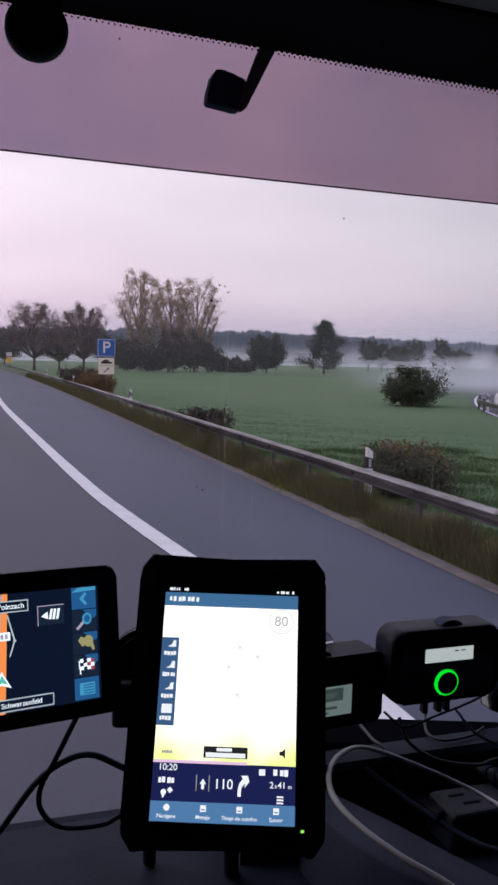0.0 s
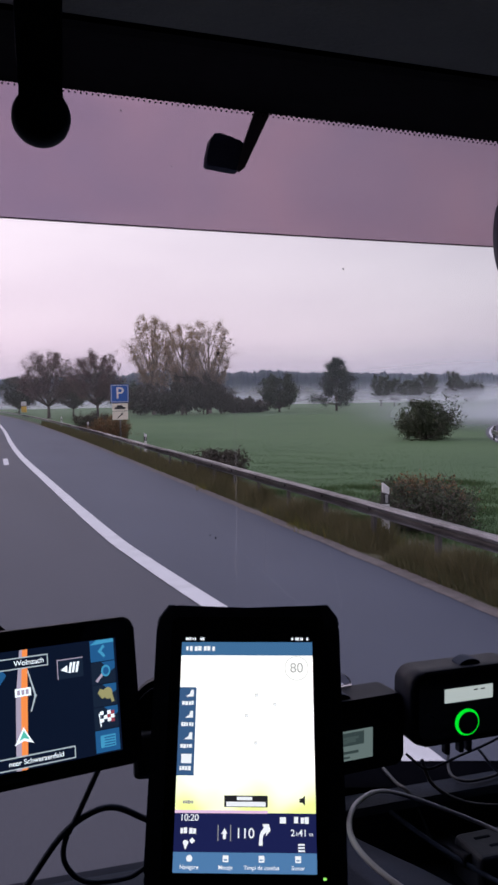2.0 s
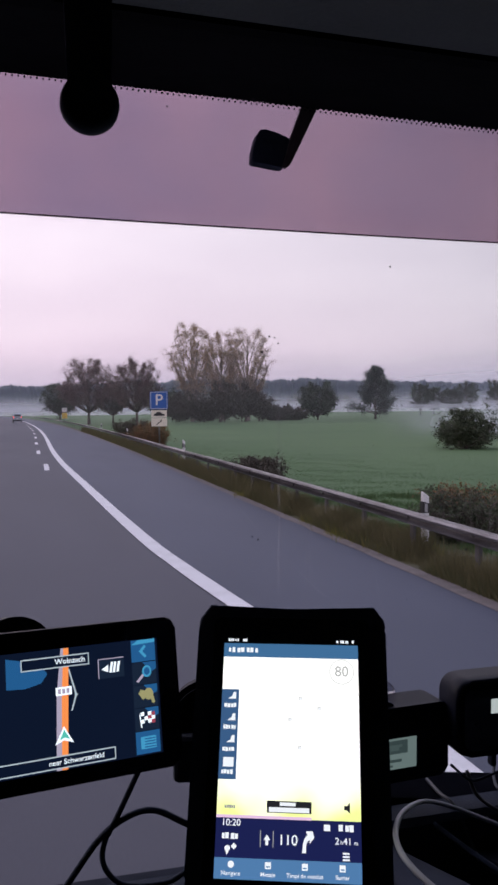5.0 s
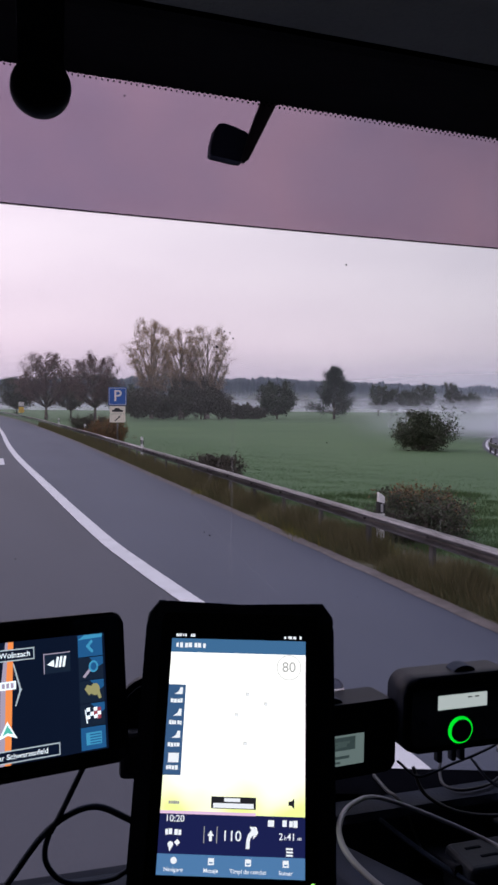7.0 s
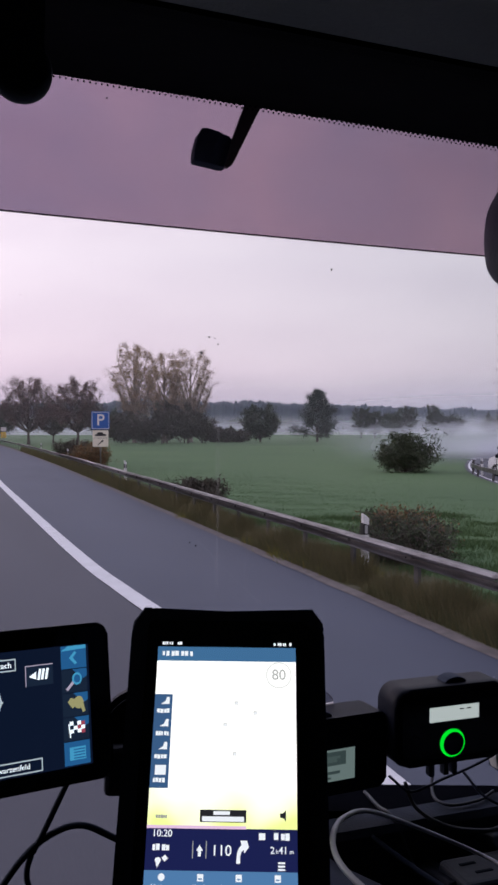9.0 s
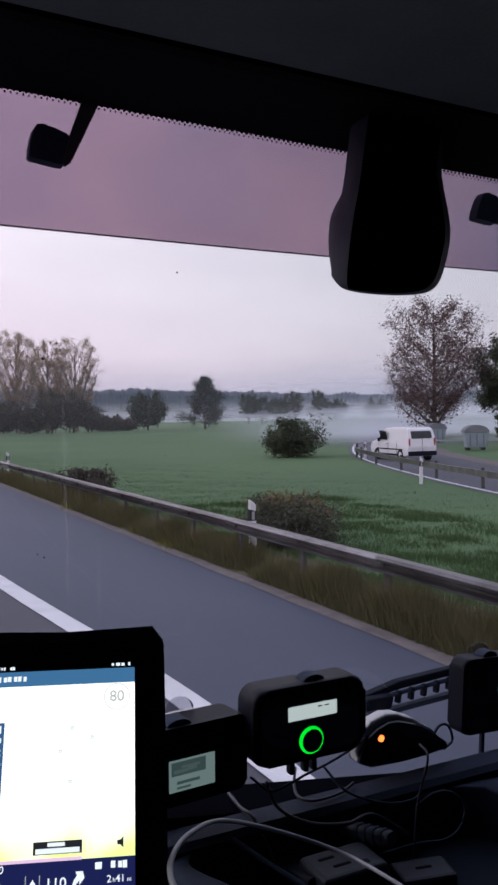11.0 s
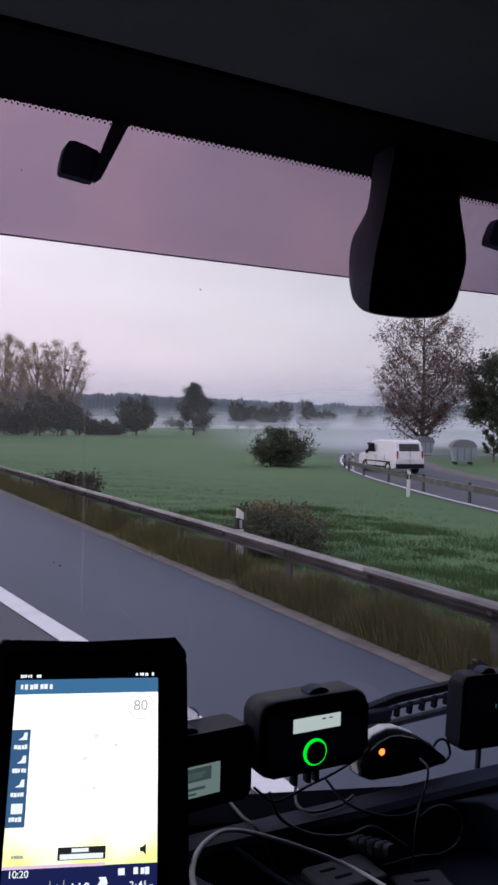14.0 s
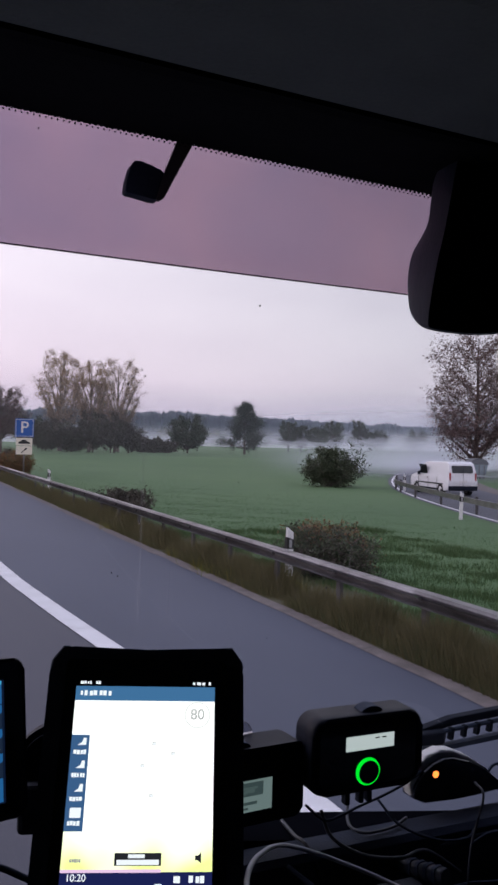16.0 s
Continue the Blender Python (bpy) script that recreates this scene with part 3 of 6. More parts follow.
# ---- slip road of the lay-by ----
def slip_road():
    centre = spline([(15, 0, 0), (18.5, 12, 0), (23, 26, 0), (29, 40, 0), (37, 53.5, 0), (48, 69, 0), (64, 91, 0), (90, 126, 0)], 10)
    for name, a, b, z, mat, label in (("slip_road", -2.7, 2.7, -0.238, M_LANE, "narrow grey asphalt slip road of a lay-by"), ("slip_road_kerb", 2.7, 3.9, -0.234, M_GRAVEL, "pale gravel edge along the slip road")):
        bm, rows = bmesh.new(), []
        for i, q in enumerate(centre):
            ahead = (centre[min(i + 1, len(centre) - 1)] - centre[max(i - 1, 0)]).normalized()
            side = Vector((ahead.y, -ahead.x, 0))
            rows.append([bm.verts.new(q + s * side + Vector((0, 0, z))) for s in (a, b)])
        for p, q in zip(rows, rows[1:]):
            bm.faces.new((p[0], p[1], q[1], q[0]))
        setting(name, bm, mat, label)
    for name, off in (("slip_road_line", -2.4),):
        bm, rows = bmesh.new(), []
        for i, q in enumerate(centre):
            ahead = (centre[min(i + 1, len(centre) - 1)] - centre[max(i - 1, 0)]).normalized()
            side = Vector((ahead.y, -ahead.x, 0))
            rows.append([bm.verts.new(q + s * side + Vector((0, 0, -0.232))) for s in (off - 0.07, off + 0.07)])
        for p, q in zip(rows, rows[1:]):
            bm.faces.new((p[0], p[1], q[1], q[0]))
        setting(name, bm, M_PAINT, "thin white edge line of the slip road", "road marking")


slip_road()


def slip_rail():
    """A low steel rail on short posts along the near side of the slip road."""
    line = spline([(17.0, 14, 0), (20.7, 26.5, 0), (26.0, 40, 0), (29.6, 46, 0)], 6)
    ob = thing("guard_rail", pose(0, 0, -0.28), "low grey steel rail on dark posts beside the slip road", "guard rail")
    verts, faces = [], []
    for q in line:
        verts += [(q.x - 0.03, q.y, 0.44), (q.x + 0.03, q.y, 0.44), (q.x + 0.03, q.y, 0.66), (q.x - 0.03, q.y, 0.66)]
    for i in range(len(line) - 1):
        for k in range(4):
            faces.append((4 * i + k, 4 * i + (k + 1) % 4, 4 * i + 4 + (k + 1) % 4, 4 * i + 4 + k))
    n = 4 * len(line)
    faces += [(3, 2, 1, 0), (n - 4, n - 3, n - 2, n - 1)]
    from_lists("beam", verts, faces, M_STEEL, ob)
    stake = None
    for q in line[::2]:
        if stake is None:
            stake = part("post", box(0.09, 0.09, 0.78, (0.08, 0, 0.36), 0.01, 1), M_POST, ob)
        else:
            stake = new("post", stake.data)
            stake.parent = ob
        stake.location = (q.x, q.y, 0)


slip_rail()


# ---- grass and weeds ----
def blades(name, label, mat, count, place, height, width, seed):
    rng = np.random.default_rng(seed)
    x, y, z = place(rng, count)
    x = x + bend(y)
    h = height * rng.uniform(0.35, 1.2, count) * (0.75 + 0.35 * np.sin(1.7 * y + 2 * x) * np.sin(0.61 * y + 1) + 0.2 * np.sin(4.3 * y))
    a = rng.uniform(0, 2 * np.pi, count)
    lx, ly = 0.35 * h * np.cos(a), 0.35 * h * np.sin(a)
    b = rng.uniform(0, np.pi, count)
    wx, wy = width * np.cos(b), width * np.sin(b)
    v = np.stack([np.stack([x - wx, y - wy, z], -1), np.stack([x + wx, y + wy, z], -1), np.stack([x + lx + 0.2 * wx, y + ly + 0.2 * wy, z + h], -1)], 1).reshape(-1, 3)
    me = bpy.data.meshes.new(name)
    me.from_pydata(v.tolist(), [], np.arange(3 * count).reshape(-1, 3).tolist())
    return tagged(part(name, me, mat), label, "grass", kind="stuff")


blades("verge_weeds", "yellow-brown and green weeds growing under the guard rail", M_WEED, 190000, lambda r, n: (5.25 + np.abs(r.normal(0, 0.40, n)), 3 + 90 * r.random(n) ** 1.9, np.full(n, -0.03)), 0.26, 0.007, 1)
blades("dry_grass", "dry brown grass standing in a band along the guard rail", M_DRY, 170000, lambda r, n: (5.35 + 0.46 * r.random(n), 3 + 90 * r.random(n) ** 1.9, np.full(n, -0.02)), 0.50, 0.006, 3)
blades("field_grass", "short fresh green grass beyond the guard rail", M_CROP, 120000, lambda r, n: (6.2 + np.abs(r.normal(0, 5.5, n)), 3 + np.abs(r.normal(0, 26, n)), np.full(n, -0.26)), 0.075, 0.006, 2)


def clump_places(r, n):
    c = r.integers(0, 70, n)
    cx, cy, cr = 5.42 + 0.65 * r.random(70), 4 + 62 * r.random(70) ** 1.5, r.uniform(0.08, 0.22, 70)
    return cx[c] + cr[c] * r.normal(0, 0.7, n), cy[c] + cr[c] * r.normal(0, 1.3, n), np.full(n, -0.04)


blades("flowering_weeds", "yellow-green clumps of weeds by the guard rail", M_WEEDYELLOW, 26000, clump_places, 0.30, 0.008, 6)


def tuft_places(r, n):
    c = r.integers(0, 420, n)
    cx, cy, cr = 6.3 + 7.5 * r.random(420), 6 + 17 * r.random(420), r.uniform(0.15, 0.55, 420)
    return cx[c] + cr[c] * r.normal(0, 0.6, n), cy[c] + cr[c] * r.normal(0, 0.9, n), np.full(n, -0.25)


blades("grass_tufts", "rough darker green tufts of grass beyond the guard rail", M_TUFT, 60000, tuft_places, 0.13, 0.007, 4)


# ---- trees and bushes ----
def leaf_mesh(name, pts, size, rng, droop=0.0):
    n = len(pts)
    u = rng.normal(size=(n, 3))
    u /= np.linalg.norm(u, axis=1)[:, None]
    w = np.cross(u, rng.normal(size=(n, 3)))
    w /= np.linalg.norm(w, axis=1)[:, None] + 1e-9
    s = size * rng.uniform(0.6, 1.4, n)[:, None]
    v = np.stack([pts - s * u, pts - 0.55 * s * w, pts + s * u, pts + 0.55 * s * w], 1).reshape(-1, 3)
    me = bpy.data.meshes.new(name)
    me.from_pydata(v.tolist(), [], np.arange(4 * n).reshape(-1, 4).tolist())
    return me


def plant(name, label, category, at, height, spread, clear_stem, leaf, bark, count, size, seed, shape="round", stems=1, limbs=44, group="", rise=1.25, top=0.62, stout=0.55, inner=0):
    """A tree or bush: tapering stems and limbs with twigs, and a crown of separate leaves round the twigs."""
    rng = np.random.default_rng(seed)
    rnd = random.Random(seed)
    ob = thing(name, pose(*at), label, category, group)
    verts, faces, tips = [], [], []
    for st in range(stems):
        lean = Vector((rnd.uniform(-1, 1), rnd.uniform(-1, 1), 0)) * (0.03 if stems == 1 else 0.35) * spread
        foot = Vector((rnd.uniform(-0.2, 0.2), rnd.uniform(-0.2, 0.2), 0)) * (spread if stems > 1 else 0)
        h = height * (1 if stems == 1 else rnd.uniform(0.6, 1.0))
        r0 = 0.020 * height + 0.02 if stems == 1 else 0.012 * height + 0.008
        stem = [foot + lean * (t**1.5) + Vector((0.012 * height * noise.noise((t * 3, seed, st)), 0.012 * height * noise.noise((t * 3, st, seed + 7)), h * 0.93 * t)) for t in (0, 0.12, 0.25, 0.4, 0.55, 0.7, 0.85, 1)]
        tube_into(verts, faces, stem, [r0 * (1.35 if i == 0 else 1) * (1 - 0.9 * i / 7) for i in range(8)], 7)
        for b in range(limbs):
            # limbs reach for points spread over an egg-shaped crown
            up = (-0.55 if stems > 1 or shape != "round" else -0.8) + (1.5 if stems > 1 or shape != "round" else 1.75) * (b + rnd.random()) / limbs
            ang = b * 2.4 + rnd.uniform(-0.5, 0.5)
            out = math.sqrt(max(0.05, 1 - min(1, up * up)))
            fill = rnd.uniform(0.7, 1.0)
            half = (h - clear_stem) / 2
            if shape == "pine":
                rel = (b + rnd.random()) / limbs
                reach, aim, steep = spread * (1.02 - rel**1.5) ** 0.9 * (0.72 + 0.28 * math.sin(9 * rel) ** 2) * rnd.uniform(0.65, 1.05), clear_stem + (h - clear_stem) * rel, 0.25
            elif shape == "poplar":
                reach, aim, steep = spread * out * fill * (0.95 + 0.3 * up), clear_stem + half * (1.05 + 0.95 * up), 2.1
            else:
                reach, aim, steep = spread * out * fill, clear_stem + half * (1 + up * fill), rise if stems == 1 else 0.75
            z0 = min(max(aim - steep * reach, (0.75 if stems > 1 or shape != "round" else 0.95) * clear_stem), (0.86 if shape != "round" or stems > 1 else top) * h)
            fine = 0.20 if stems > 1 or shape == "pine" else 0.135
            f = z0 / (0.93 * h)
            k = min(6, int(f * 7))
            root = stem[k].lerp(stem[k + 1], min(1, f * 7 - k))
            d = Vector((math.cos(ang), math.sin(ang), 0))
            end = Vector((stem[-1].x * aim / h, stem[-1].y * aim / h, 0)) + d * reach + Vector((0, 0, aim))
            mid = root.lerp(end, 0.5) + Vector((0, 0, -0.08 * reach)) + 0.06 * reach * Vector((rnd.uniform(-1, 1), rnd.uniform(-1, 1), rnd.uniform(-1, 1)))
            limb = spline([root, mid, end], 4)
            r1 = r0 * (1 - 0.75 * min(1, f)) * stout
            tube_into(verts, faces, limb, [r1 * (1 - 0.8 * i / (len(limb) - 1)) for i in range(len(limb))], 5)
            for tw in range(11 if stems > 1 else 15):
                q = limb[min(len(limb) - 1, 3 + int((len(limb) - 3) * rnd.random() ** (0.5 if stems == 1 else 1.0)))]
                tip = q + Vector((rnd.gauss(0, 1), rnd.gauss(0, 1), rnd.gauss(0.35, 0.8))) * fine * (reach + 0.04 * h)
                tip.z = min(max(tip.z, 0.08 * height), height * 1.03)
                twig = [q, q.lerp(tip, 0.5) + 0.05 * reach * Vector((rnd.uniform(-1, 1), rnd.uniform(-1, 1), rnd.uniform(0, 1))), tip]
                tube_into(verts, faces, twig, [0.4 * r1 + 0.004, 0.25 * r1 + 0.003, 0.003], 3)
                tips += [twig[1], tip, q.lerp(tip, 0.75)]
                tips += [limb[3 + int((len(limb) - 4) * rnd.random())] + 0.12 * reach * Vector((rnd.gauss(0, 1), rnd.gauss(0, 1), rnd.gauss(0, 1))) for _ in range(inner)]
                for sp in range(2):
                    t2 = tip + Vector((rnd.gauss(0, 1), rnd.gauss(0, 1), rnd.gauss(0.2, 0.8))) * 0.6 * fine * (reach + 0.04 * h)
                    tube_into(verts, faces, [twig[1].lerp(tip, 0.6), t2], [0.15 * r1 + 0.003, 0.002], 3)
                    tips.append(t2)
    part("trunk", from_mesh(verts, faces, "trunk"), bark, ob)
    tips = np.array([tuple(t) for t in tips])
    count, size = int(2.8 * count), 0.80 * size
    pick = tips[rng.integers(0, len(tips), count)]
    pts = pick + rng.normal(size=(count, 3)) * 0.055 * spread * (1 if shape != "poplar" else 1.3)
    pts[:, 2] = np.clip(pts[:, 2], 0.03, None)
    part("crown", leaf_mesh("crown", pts, size, rng), leaf, ob)
    return ob


def from_mesh(verts, faces, name):
    me = bpy.data.meshes.new(name)
    me.from_pydata([tuple(v) for v in verts], [], faces)
    return me


def polar(az, dist, z=-0.3):
    return (dist * math.sin(radians(az)), dist * math.cos(radians(az)), z)


# the row towards the end of the road
plant("oak_tree", "broad round-crowned tree with thin russet autumn leaves", "tree", polar(2.9, 150), 12.0, 5.4, 2.6, M_RUST, M_BARK, 8000, 0.12, 11)
plant("lime_tree", "round tree half bare with russet leaves over the road's end", "tree", polar(6.1, 140), 11.3, 4.0, 2.6, M_RUST, M_BARK, 7000, 0.12, 12)
plant("small_tree", "small dark bare tree between two larger ones", "tree", polar(4.5, 160), 7.5, 3.2, 1.8, M_SHRUB, M_BARK, 2600, 0.15, 13)
plant("small_tree", "dark round tree at the far end of the road", "tree", polar(1.0, 210), 9.5, 4.6, 1.8, M_DARKLEAF, M_BARK, 3600, 0.2, 14)
plant("small_tree", "low dark tree in the misty distance", "tree", polar(8.0, 190), 7.0, 4.0, 1.2, M_DARKLEAF, M_BARK, 3200, 0.2, 15)
# poplars with shrubs at their feet
plant("poplar_tree", "tall poplar with thin yellow-brown leaves", "tree", polar(9.9, 165), 19.4, 4.5, 3.5, M_POPLAR, M_PALEBARK, 7600, 0.115, 21, "poplar", limbs=34, group="poplars")
plant("poplar_tree", "tall poplar with thin yellow-brown leaves", "tree", polar(11.9, 172), 18.2, 4.0, 3.5, M_POPLAR, M_PALEBARK, 6600, 0.115, 22, "poplar", limbs=34, group="poplars")
plant("poplar_tree", "tall half-bare poplar with fine pale limbs", "tree", polar(13.7, 168), 18.8, 5.0, 3.5, M_POPLAR, M_PALEBARK, 5400, 0.11, 23, "poplar", limbs=36, group="poplars")
for i, (az, d, h, s) in enumerate(((9.0, 160, 6.4, 3.2), (10.5, 155, 7.6, 3.6), (11.9, 152, 8.4, 3.8), (13.3, 156, 7.6, 3.6), (14.6, 158, 6.0, 3.2), (15.8, 162, 4.2, 3.0), (16.8, 166, 2.6, 2.6))):
    plant("shrub", "dense dark shrub at the feet of the poplars", "shrub", polar(az, d), h, s, 0.6, M_SHRUB, M_BARK, 4200, 0.17, 30 + i, stems=3, limbs=7, group="shrubs under the poplars")
# trees across the field
plant("round_tree", "lone dark round tree standing in the mist", "tree", polar(18.5, 168), 7.8, 3.9, 1.0, M_DARKLEAF, M_BARK, 3600, 0.22, 41)
plant("pine_tree", "lone dark pine with an irregular layered crown in the mist", "tree", polar(22.4, 172), 10.6, 5.4, 1.8, M_NEEDLE, M_BARK, 7000, 0.15, 42, "pine", limbs=36)
for i, (az, d, h, s) in enumerate(((25.4, 246, 9.6, 3.2), (26.3, 250, 8.4, 3.0), (27.4, 244, 8.0, 3.4), (28.4, 248, 10.0, 3.8), (30.2, 250, 10.6, 2.8), (31.4, 252, 7.4, 3.6), (34, 340, 9, 5), (17.0, 420, 9, 6), (20.4, 430, 8, 6), (42, 330, 9, 6))):
    plant("distant_tree", "grey tree of a far row, half lost in mist", "tree", polar(az, d), h, s, 1.5, M_DARKLEAF, M_BARK, 2200, 0.2, 50 + i, limbs=20, group="far row of trees")
# trees by the slip road
plant("maple_tree", "wide-crowned tree with reddish-brown autumn leaves by the slip road", "tree", polar(38.0, 75), 13.0, 4.6, 1.6, M_RUST, M_BARK, 9000, 0.100, 61, limbs=54, rise=0.80, top=0.84, stout=0.32, inner=3)
plant("ash_tree", "dense dark green tree with a round crown in misty grass", "tree", polar(43.2, 78), 10.0, 4.4, 2.6, M_GREENLEAF, M_BARK, 8500, 0.13, 62, limbs=34, rise=0.9, top=0.78)
plant("ash_tree", "dense dark green tree with a full crown in misty grass", "tree", polar(47.5, 72), 10.5, 5.0, 2.4, M_GREENLEAF, M_BARK, 8500, 0.13, 63, limbs=34, rise=0.9, top=0.78)
plant("bush", "rounded dark green bush beyond the guard rail", "bush", polar(28.3, 52), 2.9, 1.8, 0.2, M_GREENLEAF, M_BARK, 7000, 0.07, 64, stems=5, limbs=8)
plant("sapling", "thin young green tree in the misty field", "tree", polar(42.6, 64), 3.2, 0.9, 0.6, M_GREENLEAF, M_BARK, 1800, 0.08, 65, limbs=10)
# bushes along the rail
plant("bush", "dark green bush with thin twigs behind the guard rail", "bush", (8.0, 14.6, -0.3), 1.15, 0.95, 0.1, M_GREENLEAF, M_BARK, 3200, 0.036, 71, stems=7, limbs=10)
plant("bush", "loose bush with orange and olive autumn leaves behind the guard rail", "bush", (8.7, 15.9, -0.3), 1.15, 0.9, 0.1, M_ORANGE, M_BARK, 3000, 0.040, 72, stems=7, limbs=10)
plant("bush", "low olive bush behind the guard rail", "bush", (6.7, 26.5, -0.25), 1.3, 1.0, 0.1, M_SHRUB, M_BARK, 4500, 0.045, 73, stems=5, limbs=7)
plant("bush", "low brown bush behind the guard rail", "bush", (6.9, 57, -0.2), 1.9, 1.5, 0.1, M_ORANGE, M_BARK, 4500, 0.06, 74, stems=5, limbs=7)
plant("bush", "dark bush behind the guard rail far along the road", "bush", (7.4, 72, -0.2), 1.8, 1.6, 0.1, M_SHRUB, M_BARK, 4000, 0.07, 75, stems=5, limbs=7)


# ---- wooded hills and mist ----
def ridge(name, label, dist, az0, az1, height, seed, bumps):
    bm = bmesh.new()
    rows = []
    n = int((az1 - az0) * 18)
    for i in range(n + 1):
        az = az0 + (az1 - az0) * i / n
        h = height(az) + bumps * (0.8 * noise.noise((az * 0.7, seed, 0)) + 0.75 * abs(noise.noise((az * 1.7, seed, 1))) + 0.7 * abs(noise.noise((az * 3.6, seed, 2))) + 0.30 * noise.noise((az * 8, seed, 4)))
        foot, far = polar(az, dist, -1), polar(az, dist + 60, 0)
        rows.append([bm.verts.new(foot), bm.verts.new((foot[0], foot[1], max(1, 0.75 * h))), bm.verts.new((far[0], far[1], max(2, h))), bm.verts.new((1.15 * far[0], 1.15 * far[1], -1))])
    for a, b in zip(rows, rows[1:]):
        for j in range(3):
            bm.faces.new((a[j], b[j], b[j + 1], a[j + 1]))
    return smooth(tagged(part(name, bm, M_WOOD), label, "wooded hill", kind="structure"))


ridge("backdrop_wood", "far wooded ridge, haze blue put into its colour", 900, -25, 75, lambda az: 29 + 5 * math.sin(az * 0.13) - 0.14 * max(0, az - 26), 3, 5)
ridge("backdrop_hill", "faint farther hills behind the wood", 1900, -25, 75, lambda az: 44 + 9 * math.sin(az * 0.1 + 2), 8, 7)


def mist(name, dist, top, thick, label, reach=0, left=0.95, low=0.45, color=(0.90, 0.92, 0.97)):
    """A curved veil of mist; with a reach it starts as a thin film on the ground and rises as it goes out."""
    bm = bmesh.new()
    rows = []
    for i in range(121):
        az = -35 + i
        row = []
        if reach:
            row += [polar(az, dist - reach, -0.40), polar(az, dist - 0.5 * reach, 0.15 * top), polar(az, dist - 0.2 * reach, 0.40 * top)]
        else:
            row += [polar(az, dist, -0.5), polar(az, dist, 0.25 * top), polar(az, dist, 0.5 * top)]
        rows.append([bm.verts.new(v) for v in row + [polar(az, dist, top), polar(az, dist, 1.8 * top)]])
    for a, b in zip(rows, rows[1:]):
        for j in range(4):
            bm.faces.new((a[j], b[j], b[j + 1], a[j + 1]))
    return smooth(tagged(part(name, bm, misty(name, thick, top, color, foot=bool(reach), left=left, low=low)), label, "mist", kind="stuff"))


mist("mist_bank", 150, 4.2, 0.62, "ground mist creeping over the field by the lay-by", 105, 0.0, 0.10)
# a tall faint sheet, added to pale the trees like haze in the air
mist("mist_bank", 132, 42, 0.065, "tall thin sheet for the morning haze over the fields")
mist("mist_bank", 260, 7.5, 0.62, "low white ground mist lying over the field", 70)
mist("mist_bank", 400, 11, 0.62, "thick white mist bank before the wood")
# blue-tinted sheets stand in for the haze that blues the far ridges
mist("mist_bank", 800, 70, 0.17, "thin blue-tinted sheet for the haze before the wooded ridge", color=(0.62, 0.74, 0.97))
mist("mist_bank", 1500, 110, 0.45, "pale blue-tinted sheet for the haze before the farther hills", color=(0.72, 0.80, 0.97))


# ---- signs, van and shed ----
def parking_sign():
    ob = thing("parking_sign", pose(5.75, 43.0, -0.1, 0, 0, -4), "blue and white parking sign on a post behind the rail", "traffic sign")
    tube("post", [(0, 0.04, 0), (0, 0.04, 1.6), (0, 0.04, 3.3)], 0.038, M_STEEL, ob, steps=0)
    top = part("panel", prism(rounded(0.92, 0.92, 0.05, 4, 0, 2.93), -0.012, 0.012), M_SIGNBLUE, ob, "blue panel")
    part("border", prism(rounded(0.86, 0.86, 0.04, 4, 0, 2.93), -0.0145, -0.012), M_SIGNWHITE, top, "white border")
    part("field", prism(rounded(0.82, 0.82, 0.035, 4, 0, 2.93), -0.017, -0.0145), M_SIGNBLUE, top)
    lettering("letter", "P", 0.82, M_SIGNWHITE, top, (0, -0.020, 2.93), "white letter P")
    car = part("plate", prism(rounded(0.80, 0.38, 0.03, 4, 0, 2.23), -0.012, 0.012), M_SIGNPALE, ob, "pale yellowish plate with a black car symbol")
    part("symbol", prism([(-0.28, 2.13), (0.28, 2.13), (0.28, 2.22), (0.15, 2.24), (0.09, 2.33), (-0.12, 2.33), (-0.19, 2.24), (-0.28, 2.22)], -0.016, -0.012), M_BLACKBAND, car)
    arrow = part("plate", prism(rounded(0.80, 0.42, 0.03, 4, 0, 1.80), -0.012, 0.012), M_SIGNPALE, ob, "pale yellowish plate with a slanting black arrow")
    part("arrow", prism([(-0.16, 1.68), (-0.12, 1.65), (0.08, 1.84), (0.12, 1.80), (0.15, 1.93), (0.02, 1.91), (0.05, 1.87)], -0.016, -0.012), M_BLACKBAND, arrow)


parking_sign()


def far_sign(x, y, turn):
    ob = thing("direction_board", pose(x, y, -0.1, 0, 0, turn), "small yellow and white direction board far along the road", "traffic sign", "far direction boards")
    tube("post", [(0, 0.05, 0), (0, 0.05, 1.5), (0, 0.05, 3.0)], 0.04, M_STEEL, ob, steps=0)
    part("board", prism(rounded(0.9, 1.0, 0.05, 3, 0, 1.5), -0.01, 0.02), M_SIGNYELLOW, ob, "yellow board")
    part("board", prism(rounded(0.9, 0.7, 0.05, 3, 0, 2.5), -0.01, 0.02), M_SIGNWHITE, ob, "white board")


far_sign(3.4, 150, 0)


def wheel(parent, x, y, r=0.31):
    tyre = ring(r * 0.62, r, -0.1, 0.1, 24)
    bmesh.ops.rotate(tyre, matrix=Matrix.Rotation(radians(90), 3, "Z"), verts=tyre.verts)
    bmesh.ops.translate(tyre, vec=(x, y, r), verts=tyre.verts)
    rim = ring(0.03, r * 0.62, -0.06, 0.06, 16)
    bmesh.ops.rotate(rim, matrix=Matrix.Rotation(radians(90), 3, "Z"), verts=rim.verts)
    bmesh.ops.translate(rim, vec=(x, y, r), verts=rim.verts)
    part("rim", rim, M_RIM, part("tyre", tyre, M_TYRE, parent))


